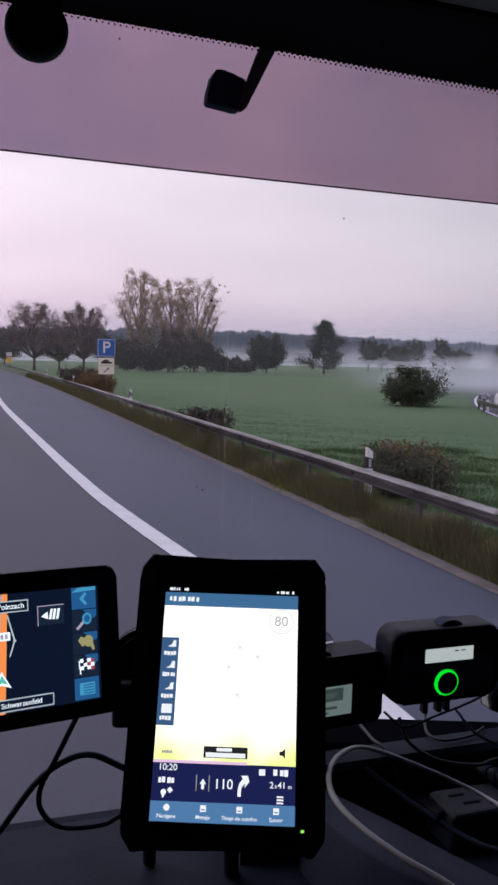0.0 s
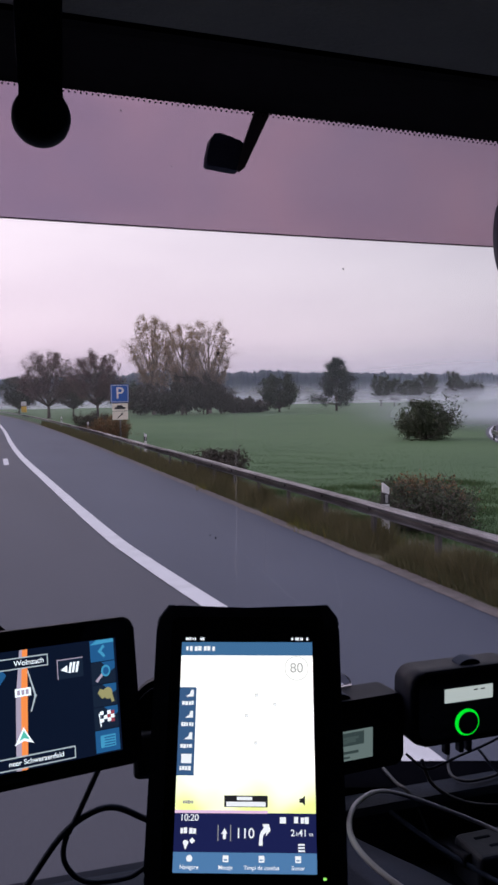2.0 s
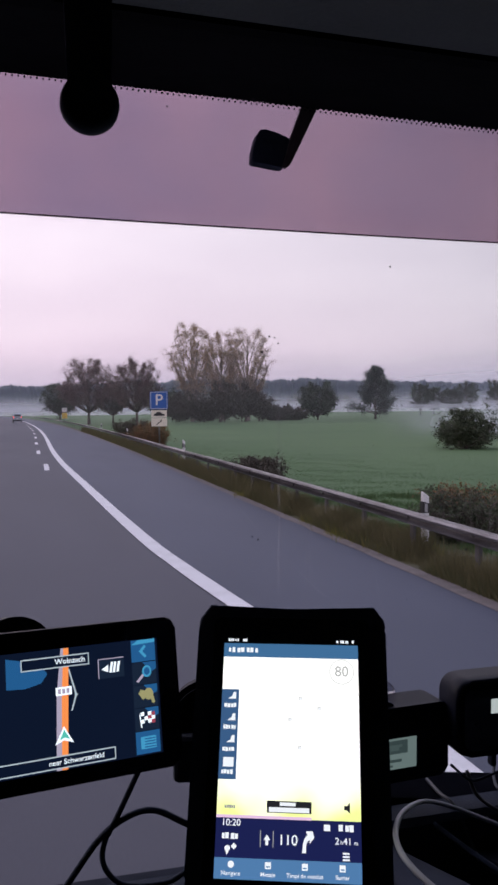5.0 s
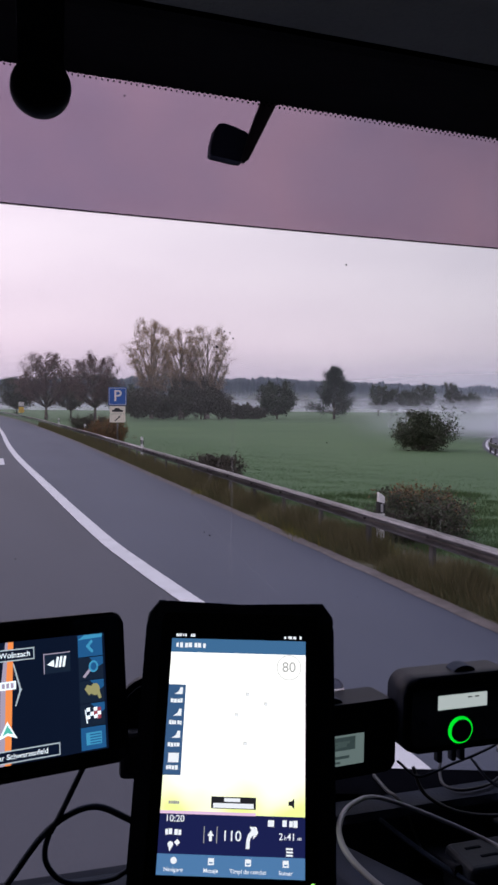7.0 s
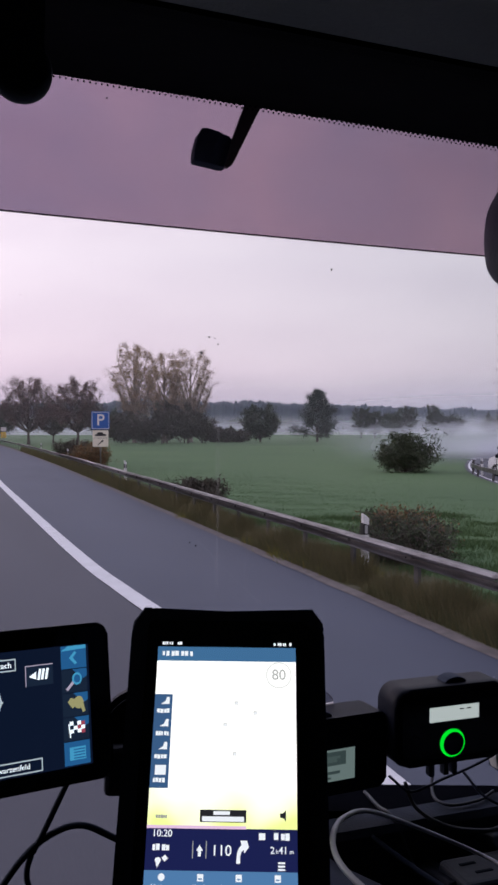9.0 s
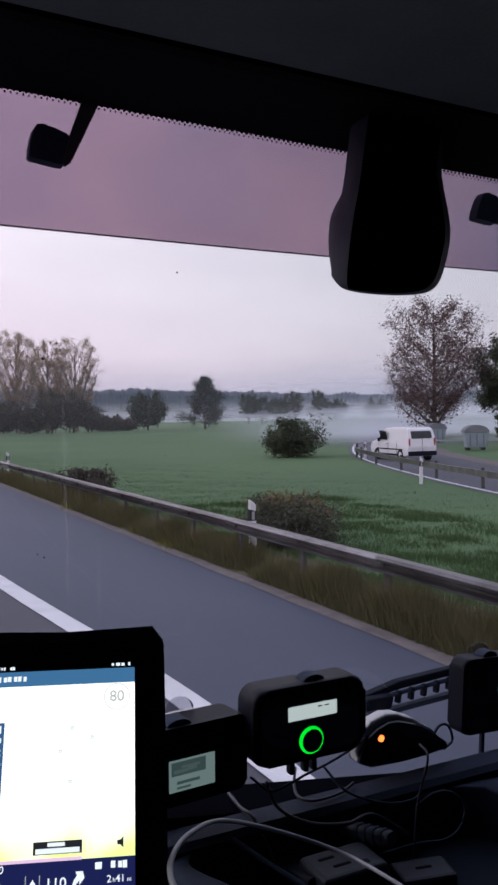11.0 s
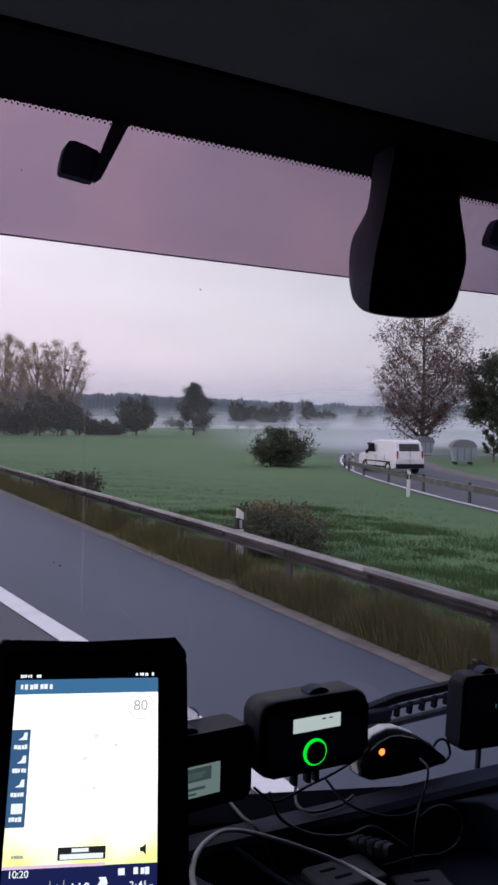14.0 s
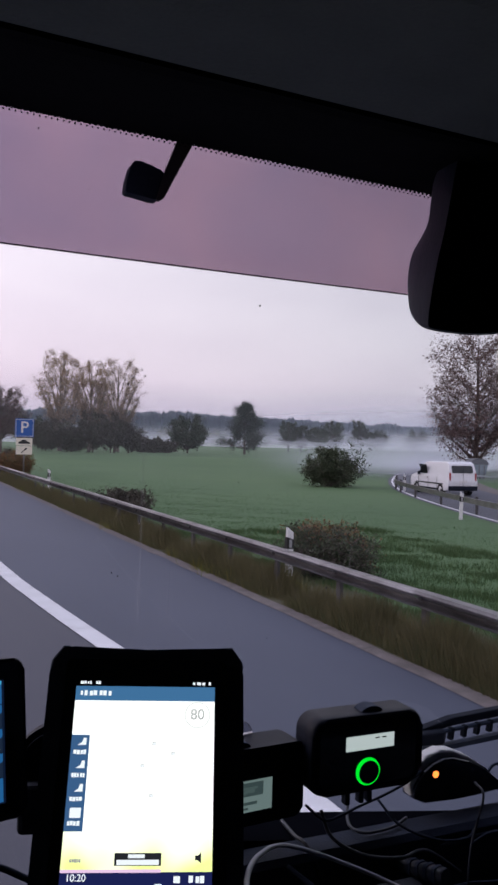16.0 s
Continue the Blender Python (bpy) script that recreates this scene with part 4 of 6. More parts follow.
def cross_body(outline, half, tuck):
    """A body drawn from a side outline in y and z, pulled in towards the roof."""
    bm = bmesh.new()
    sides = []
    for s in (-1, 1):
        sides.append([bm.verts.new((s * (half - tuck * max(0, z - 0.95)), y, z)) for y, z in outline])
    bm.faces.new(sides[0])
    bm.faces.new(sides[1][::-1])
    n = len(outline)
    for i in range(n):
        j = (i + 1) % n
        bm.faces.new((sides[0][j], sides[0][i], sides[1][i], sides[1][j]))
    bmesh.ops.recalc_face_normals(bm, faces=bm.faces[:])
    bmesh.ops.bevel(bm, geom=bm.edges[:], offset=0.05, segments=2, affect="EDGES", profile=0.5)
    return bm


def van(m, label, paint, lit):
    ob = thing("van", m, label, "van")
    # the nose points along +y
    body = [(-2.15, 0.32), (-2.2, 0.75), (-2.12, 1.3), (-1.98, 1.72), (-1.75, 1.83), (0.35, 1.80), (0.75, 1.68), (1.32, 1.14), (2.05, 0.98), (2.2, 0.75), (2.2, 0.35), (1.75, 0.25), (-1.8, 0.25)]
    part("body", cross_body(body, 0.88, 0.16), paint, ob)
    for s in (-1, 1):
        part("side_window", prism([(0.1, 1.14), (1.10, 1.14), (0.62, 1.60), (0.1, 1.64)], 0, 0.012), M_CARGLASS, ob).matrix_local = pose(s * 0.868, 0, 0, 0, s * 9.1, 0) @ pose(-s * 0.16, 0, -0.02, 0, 0, 90)
        wheel(ob, s * 0.80, 1.38)
        wheel(ob, s * 0.80, -1.35)
        part("tail_lamp", box(0.10, 0.05, 0.42, (s * 0.76, -2.165, 1.02), 0.015), M_REDGLOW if lit else M_SIGNRED, ob, "red tail lamp")
        for y in (-0.95, 0.04, 1.16):
            part("door_seam", box(0.012, 0.018, 0.62, (s * 0.882, y, 0.66)), M_BLACK, ob)
        part("sill", box(0.03, 2.1, 0.10, (s * 0.870, 0.0, 0.33), 0.01), M_BLACK, ob, "dark sill")
        part("rubbing_strip", box(0.016, 3.0, 0.07, (s * 0.882, -0.1, 0.62), 0.005), M_TYRE, ob, "dark side strip")
        part("door_handle", box(0.02, 0.16, 0.035, (s * 0.885, 0.18, 0.90), 0.006), M_BLACK, ob)
        part("mirror", box(0.16, 0.1, 0.2, (s * 0.98, 0.95, 1.12), 0.03), M_BLACK, ob)
    part("windscreen", prism([(-0.62, 0.0), (0.62, 0.0), (0.56, 0.62), (-0.56, 0.62)], 0, 0.01), M_CARGLASS, ob).matrix_local = pose(0, 1.315, 1.18, 47, 0, 180)
    part("rear_window", prism(rounded(1.25, 0.42, 0.08), 0, 0.012), M_CARGLASS, ob).matrix_local = pose(0, -2.085, 1.42, -18, 0, 0)
    part("bumper", box(1.7, 0.12, 0.24, (0, -2.2, 0.42), 0.04), M_BLACK, ob, "dark bumper")
    part("door_seam", box(0.012, 0.02, 1.1, (0, -2.2, 0.95)), M_BLACK, ob)
    part("plate", box(0.46, 0.02, 0.11, (0, -2.215, 0.78), 0.004), M_SIGNWHITE, ob, "blank pale plate")
    return ob


M_SIGNRED = material("red_lens", (0.32, 0.02, 0.02), rough=0.3)
van(pose(27.9, 38.6, -0.235, 0, 0, -7), "white delivery van driving away on the slip road", M_CARWHITE, False)
van(pose(-5.4, 175, 0.0, 0, 0, 3), "pale van far ahead with glowing red tail lamps", M_SHED, True)


def waste_container():
    """A steel wheeled container with ribbed sides and a rounded sliding lid."""
    ob = thing("waste_container", pose(37.9, 44.2, -0.25, 0, 0, -28), "grey-blue steel waste container with a rounded lid by the lay-by", "waste container", "waste containers")
    tub = bmesh.new()
    low = [tub.verts.new(q) for q in ((-0.62, -0.45, 0.22), (0.62, -0.45, 0.22), (0.62, 0.45, 0.22), (-0.62, 0.45, 0.22))]
    top = [tub.verts.new(q) for q in ((-0.80, -0.60, 1.25), (0.80, -0.60, 1.25), (0.80, 0.60, 1.25), (-0.80, 0.60, 1.25))]
    tub.faces.new(low[::-1])
    tub.faces.new(top)
    for i in range(4):
        tub.faces.new((low[i], low[(i + 1) % 4], top[(i + 1) % 4], top[i]))
    bmesh.ops.bevel(tub, geom=tub.edges[:], offset=0.03, segments=2, affect="EDGES")
    part("tub", tub, M_SHED, ob)
    arch = [(-0.82, 1.26)] + [(-0.80 * math.cos(math.pi * i / 12), 1.30 + 0.42 * math.sin(math.pi * i / 12)) for i in range(13)] + [(0.82, 1.26)]
    part("lid", prism(arch, -0.60, 0.60, 0.02), M_ROOF, ob, "rounded grey lid")
    for x in (-0.45, 0.0, 0.45):
        part("rib", box(0.07, 0.05, 0.85, (x, -0.56, 0.78), 0.01), M_ROOF, ob)
    part("rim", box(1.68, 1.28, 0.06, (0, 0, 1.25), 0.015), M_ROOF, ob)
    for x in (-0.5, 0.5):
        for y in (-0.35, 0.35):
            part("castor", ring(0.02, 0.10, -0.03, 0.03, 16), M_TYRE, ob).location = (x, y, 0.12)
    copy_thing(ob, pose(43.9, 56.2, -0.25, 0, 0, -12))


waste_container()


# ---- the cab: shell, windscreen, outer visor ----
CAB = 2.4
TILT = 0.3  # the windscreen leans back by this much for each metre of height


def leaning(bm, c, lift=CAB):
    """Lays x, z shapes on a sheet parallel to the windscreen, c metres ahead of the eye, y counting as depth."""
    for v in bm.verts:
        v.co.y += c - TILT * v.co.z
        v.co.z += lift
    return bm


def along(section, x0, x1, slope=-0.0375, closed=True, at=0.05):
    """A bar along x with a section in y and z, falling gently to the right."""
    bm = bmesh.new()
    ends = [[bm.verts.new((x, y, z + CAB + slope * (x - at))) for y, z in section] for x in (x0, x1)]
    n = len(section)
    for i in range(n if closed else n - 1):
        j = (i + 1) % n
        bm.faces.new((ends[0][i], ends[0][j], ends[1][j], ends[1][i]))
    if closed:
        bm.faces.new(ends[0][::-1])
        bm.faces.new(ends[1])
    return bm


setting("windscreen", leaning(flat([(-0.78, -0.62), (1.78, -0.62), (1.78, 0.36), (-0.78, 0.40)], 0), 0.876), M_WINDSCREEN, "clear truck windscreen with a few specks of dirt", "windscreen").visible_shadow = False
setting("header_trim", along([(0.7885, 0.303), (0.60, 0.277), (0.585, 0.2765), (0.585, 0.60), (0.83, 0.60), (0.815, 0.36)], -0.80, 1.80), M_HEADER, "black trim over the windscreen", "trim")
setting("ceiling", along([(0.58, 0.2785), (0.42, 0.281), (0.1, 0.34), (-0.5, 0.46), (-1.3, 0.52), (-1.3, 0.62), (0.58, 0.62)], -0.80, 1.80), M_LINING, "dark grey fabric roof lining of the cab", "ceiling")
# unseen roof, added only to close the cab from above
setting("roof", along([(0.90, 0.625), (-1.36, 0.625), (-1.36, 0.66), (0.90, 0.66)], -0.84, 1.84), M_BLACK, "unseen plain dark roof closing the cab")
# unseen sides and back, windows left out so the cab stays dark
setting("wall_left", box(0.06, 2.5, 2.98, (-0.81, -0.15, 1.50)), M_BLACK, "unseen dark side closing the cab, without its window")
setting("wall_right", box(0.06, 2.5, 2.98, (1.81, -0.15, 1.50)), M_BLACK, "unseen dark side closing the cab, without its window")
setting("wall_back", box(2.6, 0.06, 2.98, (0.5, -1.33, 1.50)), M_BLACK, "unseen dark rear wall closing the cab")
setting("floor", box(2.6, 2.6, 0.06, (0.5, -0.1, CAB - 1.55)), M_RUBBER, "black rubber floor of the cab")
setting("wall_front", box(2.6, 0.05, 1.76, (0.5, 1.085, 0.89)), M_BLACK, "dark panel under the windscreen")


def frit_dots():
    """Two rows of printed dots along the top edge of the glass."""
    bm = bmesh.new()
    step = 0.0054
    for row, (drop, r) in enumerate(((0.0012, 0.0017), (0.0042, 0.0010))):
        for i in range(455):
            x = -0.75 + (i + 0.5 * (row % 2)) * step
            z = 0.303 - 0.0375 * (x - 0.05) - drop
            bm.faces.new([bm.verts.new((x + r * math.cos(a), 0, z + r * math.sin(a))) for a in (0.3, 1.35, 2.4, 3.44, 4.49, 5.54)])
    return tagged(part("frit_dots", leaning(bm, 0.872), M_BLACK), "black printed dots along the top of the windscreen", "trim", kind="stuff")


frit_dots()


def specks():
    bm = bmesh.new()
    rnd = random.Random(5)
    spots = [(0.223, 0.060, 0.0015), (0.358, 0.149, 0.0010), (0.230, 0.076, 0.0010), (0.236, 0.075, 0.0008), (0.240, 0.069, 0.0009), (0.116, 0.285, 0.0009), (0.499, -0.177, 0.0013), (0.641, -0.210, 0.0010), (0.232, -0.150, 0.0010), (0.225, -0.146, 0.0008)]
    spots += [(rnd.uniform(-0.1, 1.2), rnd.uniform(-0.4, 0.28), rnd.uniform(0.0003, 0.0008)) for _ in range(40)]
    for x, z, r in spots:
        bm.faces.new([bm.verts.new((x + r * (1 + 0.3 * math.sin(3 * a)) * math.cos(a), 0, z + r * math.sin(a))) for a in (0, 0.9, 1.8, 2.7, 3.6, 4.5, 5.4)])
    return tagged(part("dirt_specks", leaning(bm, 0.870), M_DIRT), "tiny dark specks of dirt on the glass", "dirt", kind="stuff")


specks()


def glass_streaks():
    """Faint pale streaks running down the glass."""
    bm = bmesh.new()
    rnd = random.Random(8)
    for x0, z0, x1, z1, w in ((0.239, 0.100, 0.263, -0.245, 0.0016), (0.2537, -0.157, 0.2613, -0.201, 0.0016), (0.290, -0.13, 0.297, -0.23, 0.0009), (0.52, -0.10, 0.53, -0.19, 0.0010)):
        n = 9
        rows = []
        for i in range(n + 1):
            f = i / n
            h = w * math.sin(math.pi * min(max(f, 0.03), 0.97)) * rnd.uniform(0.6, 1.2)
            x, z = x0 + (x1 - x0) * f + rnd.uniform(-1, 1) * 0.3 * w, z0 + (z1 - z0) * f
            rows.append([bm.verts.new((x - h, 0, z)), bm.verts.new((x + h, 0, z))])
        for a, b in zip(rows, rows[1:]):
            bm.faces.new((a[0], a[1], b[1], b[0]))
    return tagged(part("pale_streaks", leaning(bm, 0.868), M_STREAK), "faint pale streaks on the glass", "dirt", kind="stuff")


glass_streaks()


def outer_visor():
    ob = thing("sun_visor", pose(0, 0, 0), "smoked violet acrylic sun visor outside the top of the windscreen", "sun visor")
    low = [(-0.9 + 0.1 * i, 0.2089 - 0.024 * (-0.9 + 0.1 * i) + 0.010 * max(0, 0.1 * i - 0.9) ** 2) for i in range(30)]
    part("sheet", leaning(flat(low + [(2.0, 0.62), (-0.9, 0.62)], 0), 0.98), M_VISOR, ob)
    bm = bmesh.new()
    rows = [[bm.verts.new((x, y, z)) for y, z in ((-0.0015, z0 - 0.0006), (0.0015, z0 - 0.0006), (0.0015, z0 + 0.0006), (-0.0015, z0 + 0.0006))] for x, z0 in low]
    for a, b in zip(rows, rows[1:]):
        for j in range(4):
            bm.faces.new((a[j], a[(j + 1) % 4], b[(j + 1) % 4], b[j]))
    part("edge", leaning(bm, 0.98), M_EDGE, ob, "violet polished lower edge")


outer_visor()


def visor_bracket():
    ob = thing("visor_bracket", pose(0, 0, 0), "black bent metal bracket with a square foot holding the outer visor", "bracket", "visor brackets")
    part("foot", leaning(prism([(0.2145, 0.2600), (0.2150, 0.2700), (0.2175, 0.2830), (0.2215, 0.2890), (0.2280, 0.2900), (0.2340, 0.2885), (0.2390, 0.2860), (0.2500, 0.2845), (0.2550, 0.2810), (0.2530, 0.2600), (0.2490, 0.2545), (0.2450, 0.2560), (0.2165, 0.2580)][::-1], -0.006, 0.010, 0.0012), 0.934), M_RUBBER, ob)
    part("arm", leaning(prism([(0.2475, 0.2550), (0.2540, 0.2830), (0.2745, 0.345), (0.2960, 0.345), (0.2560, 0.2575), (0.2510, 0.2535)][::-1], -0.008, -0.003), 0.934), M_BRACKET, ob)
    copy_thing(ob, pose(0.5640, 0.0034, -0.0113))


visor_bracket()


def sensor_housing():
    ob = thing("sensor_housing", pose(0, 0, CAB), "black plastic mirror-shaped sensor housing under the windscreen header", "sensor housing")
    o = [(0.499, 0.300), (0.502, 0.259), (0.504, 0.236), (0.500, 0.221), (0.494, 0.208), (0.491, 0.196), (0.4925, 0.175), (0.499, 0.152), (0.507, 0.140), (0.521, 0.131), (0.545, 0.1275), (0.579, 0.127), (0.605, 0.1285), (0.627, 0.1325), (0.639, 0.142), (0.644, 0.160), (0.645, 0.190), (0.638, 0.212), (0.630, 0.228), (0.622, 0.245), (0.618, 0.258), (0.616, 0.300)]
    o = [(q.x, q.z) for q in spline([(x, 0, z) for x, z in o], 3)]
    bm = bmesh.new()
    loops = []
    for c, edge, shrink in ((0.866, 0.48, 0.94), (0.83, 0.48, 1.0), (0.775, 0.502, 1.0), (0.738, 0.516, 0.995), (0.722, 0.524, 0.975)):
        k = c / 0.80
        cx, cz = 0.575, 0.215
        loop = []
        for x, z in o:
            x = cx + (x - cx) * shrink
            z = cz + (z - cz) * (shrink if z < cz else 1)
            if x < 0.575:
                x = max(x, edge + 0.15 * (x - 0.49))
            x, z = x * k, min(z * k, 0.33)
            loop.append(bm.verts.new((x, c - TILT * z, z)))
        loops.append(loop)
    n = len(o)
    for a, b in zip(loops, loops[1:]):
        for i in range(n):
            j = (i + 1) % n
            bm.faces.new((a[i], a[j], b[j], b[i]))
    bm.faces.new(loops[0])
    cover = bmesh.new()
    cover.faces.new([cover.verts.new((v.co.x, v.co.y - 0.0006, v.co.z)) for v in loops[-1]])
    smooth(part("body", bm, M_RUBBER, ob))
    part("cover", cover, M_BLACK, ob, "matt black front cover")


sensor_housing()


def round_knob():
    ob = thing("hanging_disc", pose(0.0260, 0.470, CAB + 0.1705), "black round disc hanging from the roof lining on a short neck", "hanging disc")
    bm = bmesh.new()
    loops = []
    for r, y in ((0.0125, -0.007), (0.0150, -0.0055), (0.0163, -0.001), (0.0163, 0.004), (0.0135, 0.008)):
        loops.append([bm.verts.new((r * math.cos(2 * math.pi * i / 40), y, r * math.sin(2 * math.pi * i / 40))) for i in range(40)])
    for a, b in zip(loops, loops[1:]):
        for i in range(40):
            bm.faces.new((a[i], a[(i + 1) % 40], b[(i + 1) % 40], b[i]))
    bm.faces.new(loops[0])
    bm.faces.new(loops[-1])
    smooth(part("disc", bm, M_RUBBER, ob))
    part("neck", prism([(-0.0125, 0.008), (0.0125, 0.008), (0.0110, 0.020), (0.0125, 0.035), (0.015, 0.130), (-0.015, 0.130), (-0.0125, 0.035), (-0.0110, 0.020)], -0.004, 0.006, 0.001), M_RUBBER, ob)


round_knob()


# ---- dash ----
setting("dashboard", along([(1.062, -0.612), (0.98, -0.604), (0.70, -0.592), (0.50, -0.60), (0.40, -0.66), (0.36, -1.5), (1.062, -1.5)], -0.78, 1.78, 0.0), M_DASH, "dark grey moulded plastic dashboard", "dashboard")
setting("dash_shelf", along([(0.933, -0.490), (0.900, -0.491), (0.893, -0.498), (0.896, -0.60), (0.942, -0.60), (0.939, -0.494)], 0.28, 1.78, 0.006, at=0.6), M_DASHLIGHT, "raised grey plastic rim along the dashboard, coloured paler as if lit", "trim")
setting("dash_ledge", along([(1.036, -0.560), (0.939, -0.56), (0.939, -0.62), (1.04, -0.62)], 0.80, 1.78, 0.0), M_COWL, "black strip between rim and windscreen", "trim")
setting("dash_cowl", along([(1.016, -0.490), (0.939, -0.492), (0.939, -0.62), (1.03, -0.62)], 0.28, 0.80, -0.14, at=0.46), M_COWL, "black strip between rim and windscreen", "trim")


def tray():
    """A moulded console with a long open tray, its rim coloured paler than its floor, as if lit."""
    ob = thing("console_tray", pose(0, 0, CAB), "dark plastic console tray with a rounded grey rim", "tray")
    inner = [(0.52, 0.895), (0.456, 0.910), (0.417, 0.913), (0.388, 0.895), (0.376, 0.866), (0.398, 0.818), (0.420, 0.776), (0.441, 0.729), (0.464, 0.683), (0.50, 0.62), (0.56, 0.58), (0.80, 0.58), (0.80, 0.87), (0.64, 0.88)]
    outer = [(0.52, 0.905), (0.45, 0.930), (0.40, 0.930), (0.360, 0.905), (0.345, 0.86), (0.352, 0.812), (0.368, 0.752), (0.393, 0.70), (0.420, 0.66), (0.455, 0.60), (0.53, 0.53), (0.86, 0.53), (0.86, 0.885), (0.66, 0.89)]
    inner, outer = (spline([(x, y, 0) for x, y in s], 3) for s in (inner, outer))
    bm = bmesh.new()
    levels = [(outer, -0.60), (outer, -0.512), (outer, -0.506), (inner, -0.503), (inner, -0.508), (inner, -0.585)]
    loops = []
    for i, (line, z) in enumerate(levels):
        loops.append([bm.verts.new((q.x + (0.0 if i != 2 else 0.004), q.y, z)) for q in line])
    n = len(loops[0])
    for a, b in zip(loops, loops[1:]):
        for i in range(n - 1):
            bm.faces.new((a[i], a[i + 1], b[i + 1], b[i]))
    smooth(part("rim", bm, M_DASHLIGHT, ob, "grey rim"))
    part("floor", box(0.50, 0.40, 0.02, (0.62, 0.73, -0.582), 0.004), M_DASH, ob, "dark tray floor")
    part("side_panel", box(0.92, 0.40, 0.09, (1.32, 0.68, -0.555), 0.02), M_DASH, ob)


tray()


def adapter():
    ob = thing("power_adapter", pose(0.552, 0.832, CAB - 0.546, 3, 2, 4), "grey plastic power adapter with two slots lying in the tray", "adapter")
    part("body", box(0.092, 0.056, 0.050, (0, 0, 0.0), 0.006, 3), M_GREYDEVICE, ob)
    part("slot", box(0.022, 0.005, 0.003, (-0.018, 0.010, 0.0245), 0.001, 1), M_BLACK, ob, "black slot")
    part("slot", box(0.024, 0.005, 0.003, (-0.008, -0.008, 0.0245), 0.001, 1), M_BLACK, ob, "black slot")
    part("button", box(0.012, 0.008, 0.003, (0.020, -0.014, 0.0245), 0.001, 1), M_BLACK, ob)
    part("tip", box(0.010, 0.007, 0.006, (-0.020, -0.031, -0.006), 0.002, 1), M_SILVER, ob, "bright metal tip")
    two = thing("power_plug", pose(0.602, 0.868, CAB - 0.517, -8, 6, 20), "ribbed grey cable plug leaning in the tray", "plug")
    part("body", prism(rounded(0.020, 0.017, 0.006), -0.045, 0.045, 0.003), M_GREYDEVICE, two)
    for i in range(4):
        part("rib", prism(rounded(0.0225, 0.0195, 0.006), -0.036 + 0.012 * i, -0.031 + 0.012 * i), M_RUBBER, two)
    three = thing("power_plug", pose(0.505, 0.868, CAB - 0.540, -8, 0, 8), "flat dark plug lying in the tray", "plug")
    part("body", prism(rounded(0.030, 0.016, 0.005), -0.05, 0.05, 0.003), M_SATIN, three)
    four = thing("power_adapter", pose(0.655, 0.815, CAB - 0.560, 0, 0, -12), "small grey adapter block in the tray", "adapter")
    part("body", box(0.07, 0.045, 0.022, (0, 0, 0), 0.004, 2), M_GREYDEVICE, four)
    part("slot", box(0.02, 0.004, 0.003, (0, 0, 0.0105)), M_BLACK, four, "black slot")


adapter()


def cab_cable(name, pts, r, mat, label, k=1.0):
    ob = tube(name, [(x * k, y * k, z * k + CAB) for x, y, z in pts], r, mat, sides=8)
    return tagged(ob, label, "cable")


cab_cable("white_cable", [(0.555, 0.60, -0.49), (0.543, 0.652, -0.480), (0.533, 0.702, -0.477), (0.514, 0.769, -0.475), (0.443, 0.782, -0.440), (0.352, 0.718, -0.380), (0.288, 0.636, -0.340), (0.245, 0.560, -0.313), (0.2315, 0.520, -0.309), (0.233, 0.484, -0.309), (0.245, 0.444, -0.310), (0.260, 0.416, -0.312), (0.277, 0.380, -0.317)], 0.0022, M_CABLEWHITE, "grey-white charging cable looping out of the tray")
cab_cable("navigation_cable", [(0.085, 0.76, -0.315), (0.074, 0.75, -0.331), (0.056, 0.75, -0.367), (0.041, 0.75, -0.397), (0.043, 0.75, -0.419), (0.061, 0.75, -0.436), (0.097, 0.75, -0.439), (0.118, 0.75, -0.431), (0.18, 0.76, -0.41)], 0.0026, M_RUBBER, "thin black cable hanging in a loop from the navigation unit")
cab_cable("black_cable", [(-0.06, 0.76, -0.49), (-0.009, 0.752, -0.444), (0.006, 0.75, -0.43), (0.036, 0.75, -0.391), (0.061, 0.75, -0.373), (0.087, 0.75, -0.369), (0.118, 0.75, -0.386), (0.18, 0.74, -0.42)], 0.0030, M_RUBBER, "black cable curving behind the tablet")
cab_cable("toll_cable", [(0.655, 0.935, -0.430), (0.627, 0.925, -0.437), (0.592, 0.925, -0.449), (0.551, 0.920, -0.456), (0.526, 0.915, -0.460), (0.50, 0.915, -0.463), (0.478, 0.925, -0.445)], 0.0017, M_RUBBER, "black cable running between the boxes on the glass")
cab_cable("thin_wire", [(0.700, 0.88, -0.430), (0.696, 0.858, -0.440), (0.673, 0.85, -0.493), (0.660, 0.84, -0.55)], 0.0016, M_GREYDEVICE, "thin grey wire hanging over the rim")
cab_cable("wire_loop", [(0.672, 0.85, -0.492), (0.700, 0.85, -0.482), (0.727, 0.85, -0.487), (0.748, 0.85, -0.510), (0.740, 0.85, -0.535), (0.715, 0.85, -0.545), (0.673, 0.85, -0.540), (0.62, 0.85, -0.54)], 0.0018, M_RUBBER, "thin dark wire lying in a loop")
cab_cable("loop_cable", [(0.780, 0.965, -0.472), (0.802, 0.970, -0.454), (0.820, 0.972, -0.458), (0.827, 0.972, -0.480), (0.808, 0.968, -0.488)], 0.0020, M_RUBBER, "short black cable loop at the wedge device")
cab_cable("tray_wire", [(0.477, 0.99, -0.492), (0.470, 0.937, -0.487), (0.474, 0.905, -0.490), (0.487, 0.87, -0.54)], 0.0024, M_GREYDEVICE, "grey wire running down into the tray")
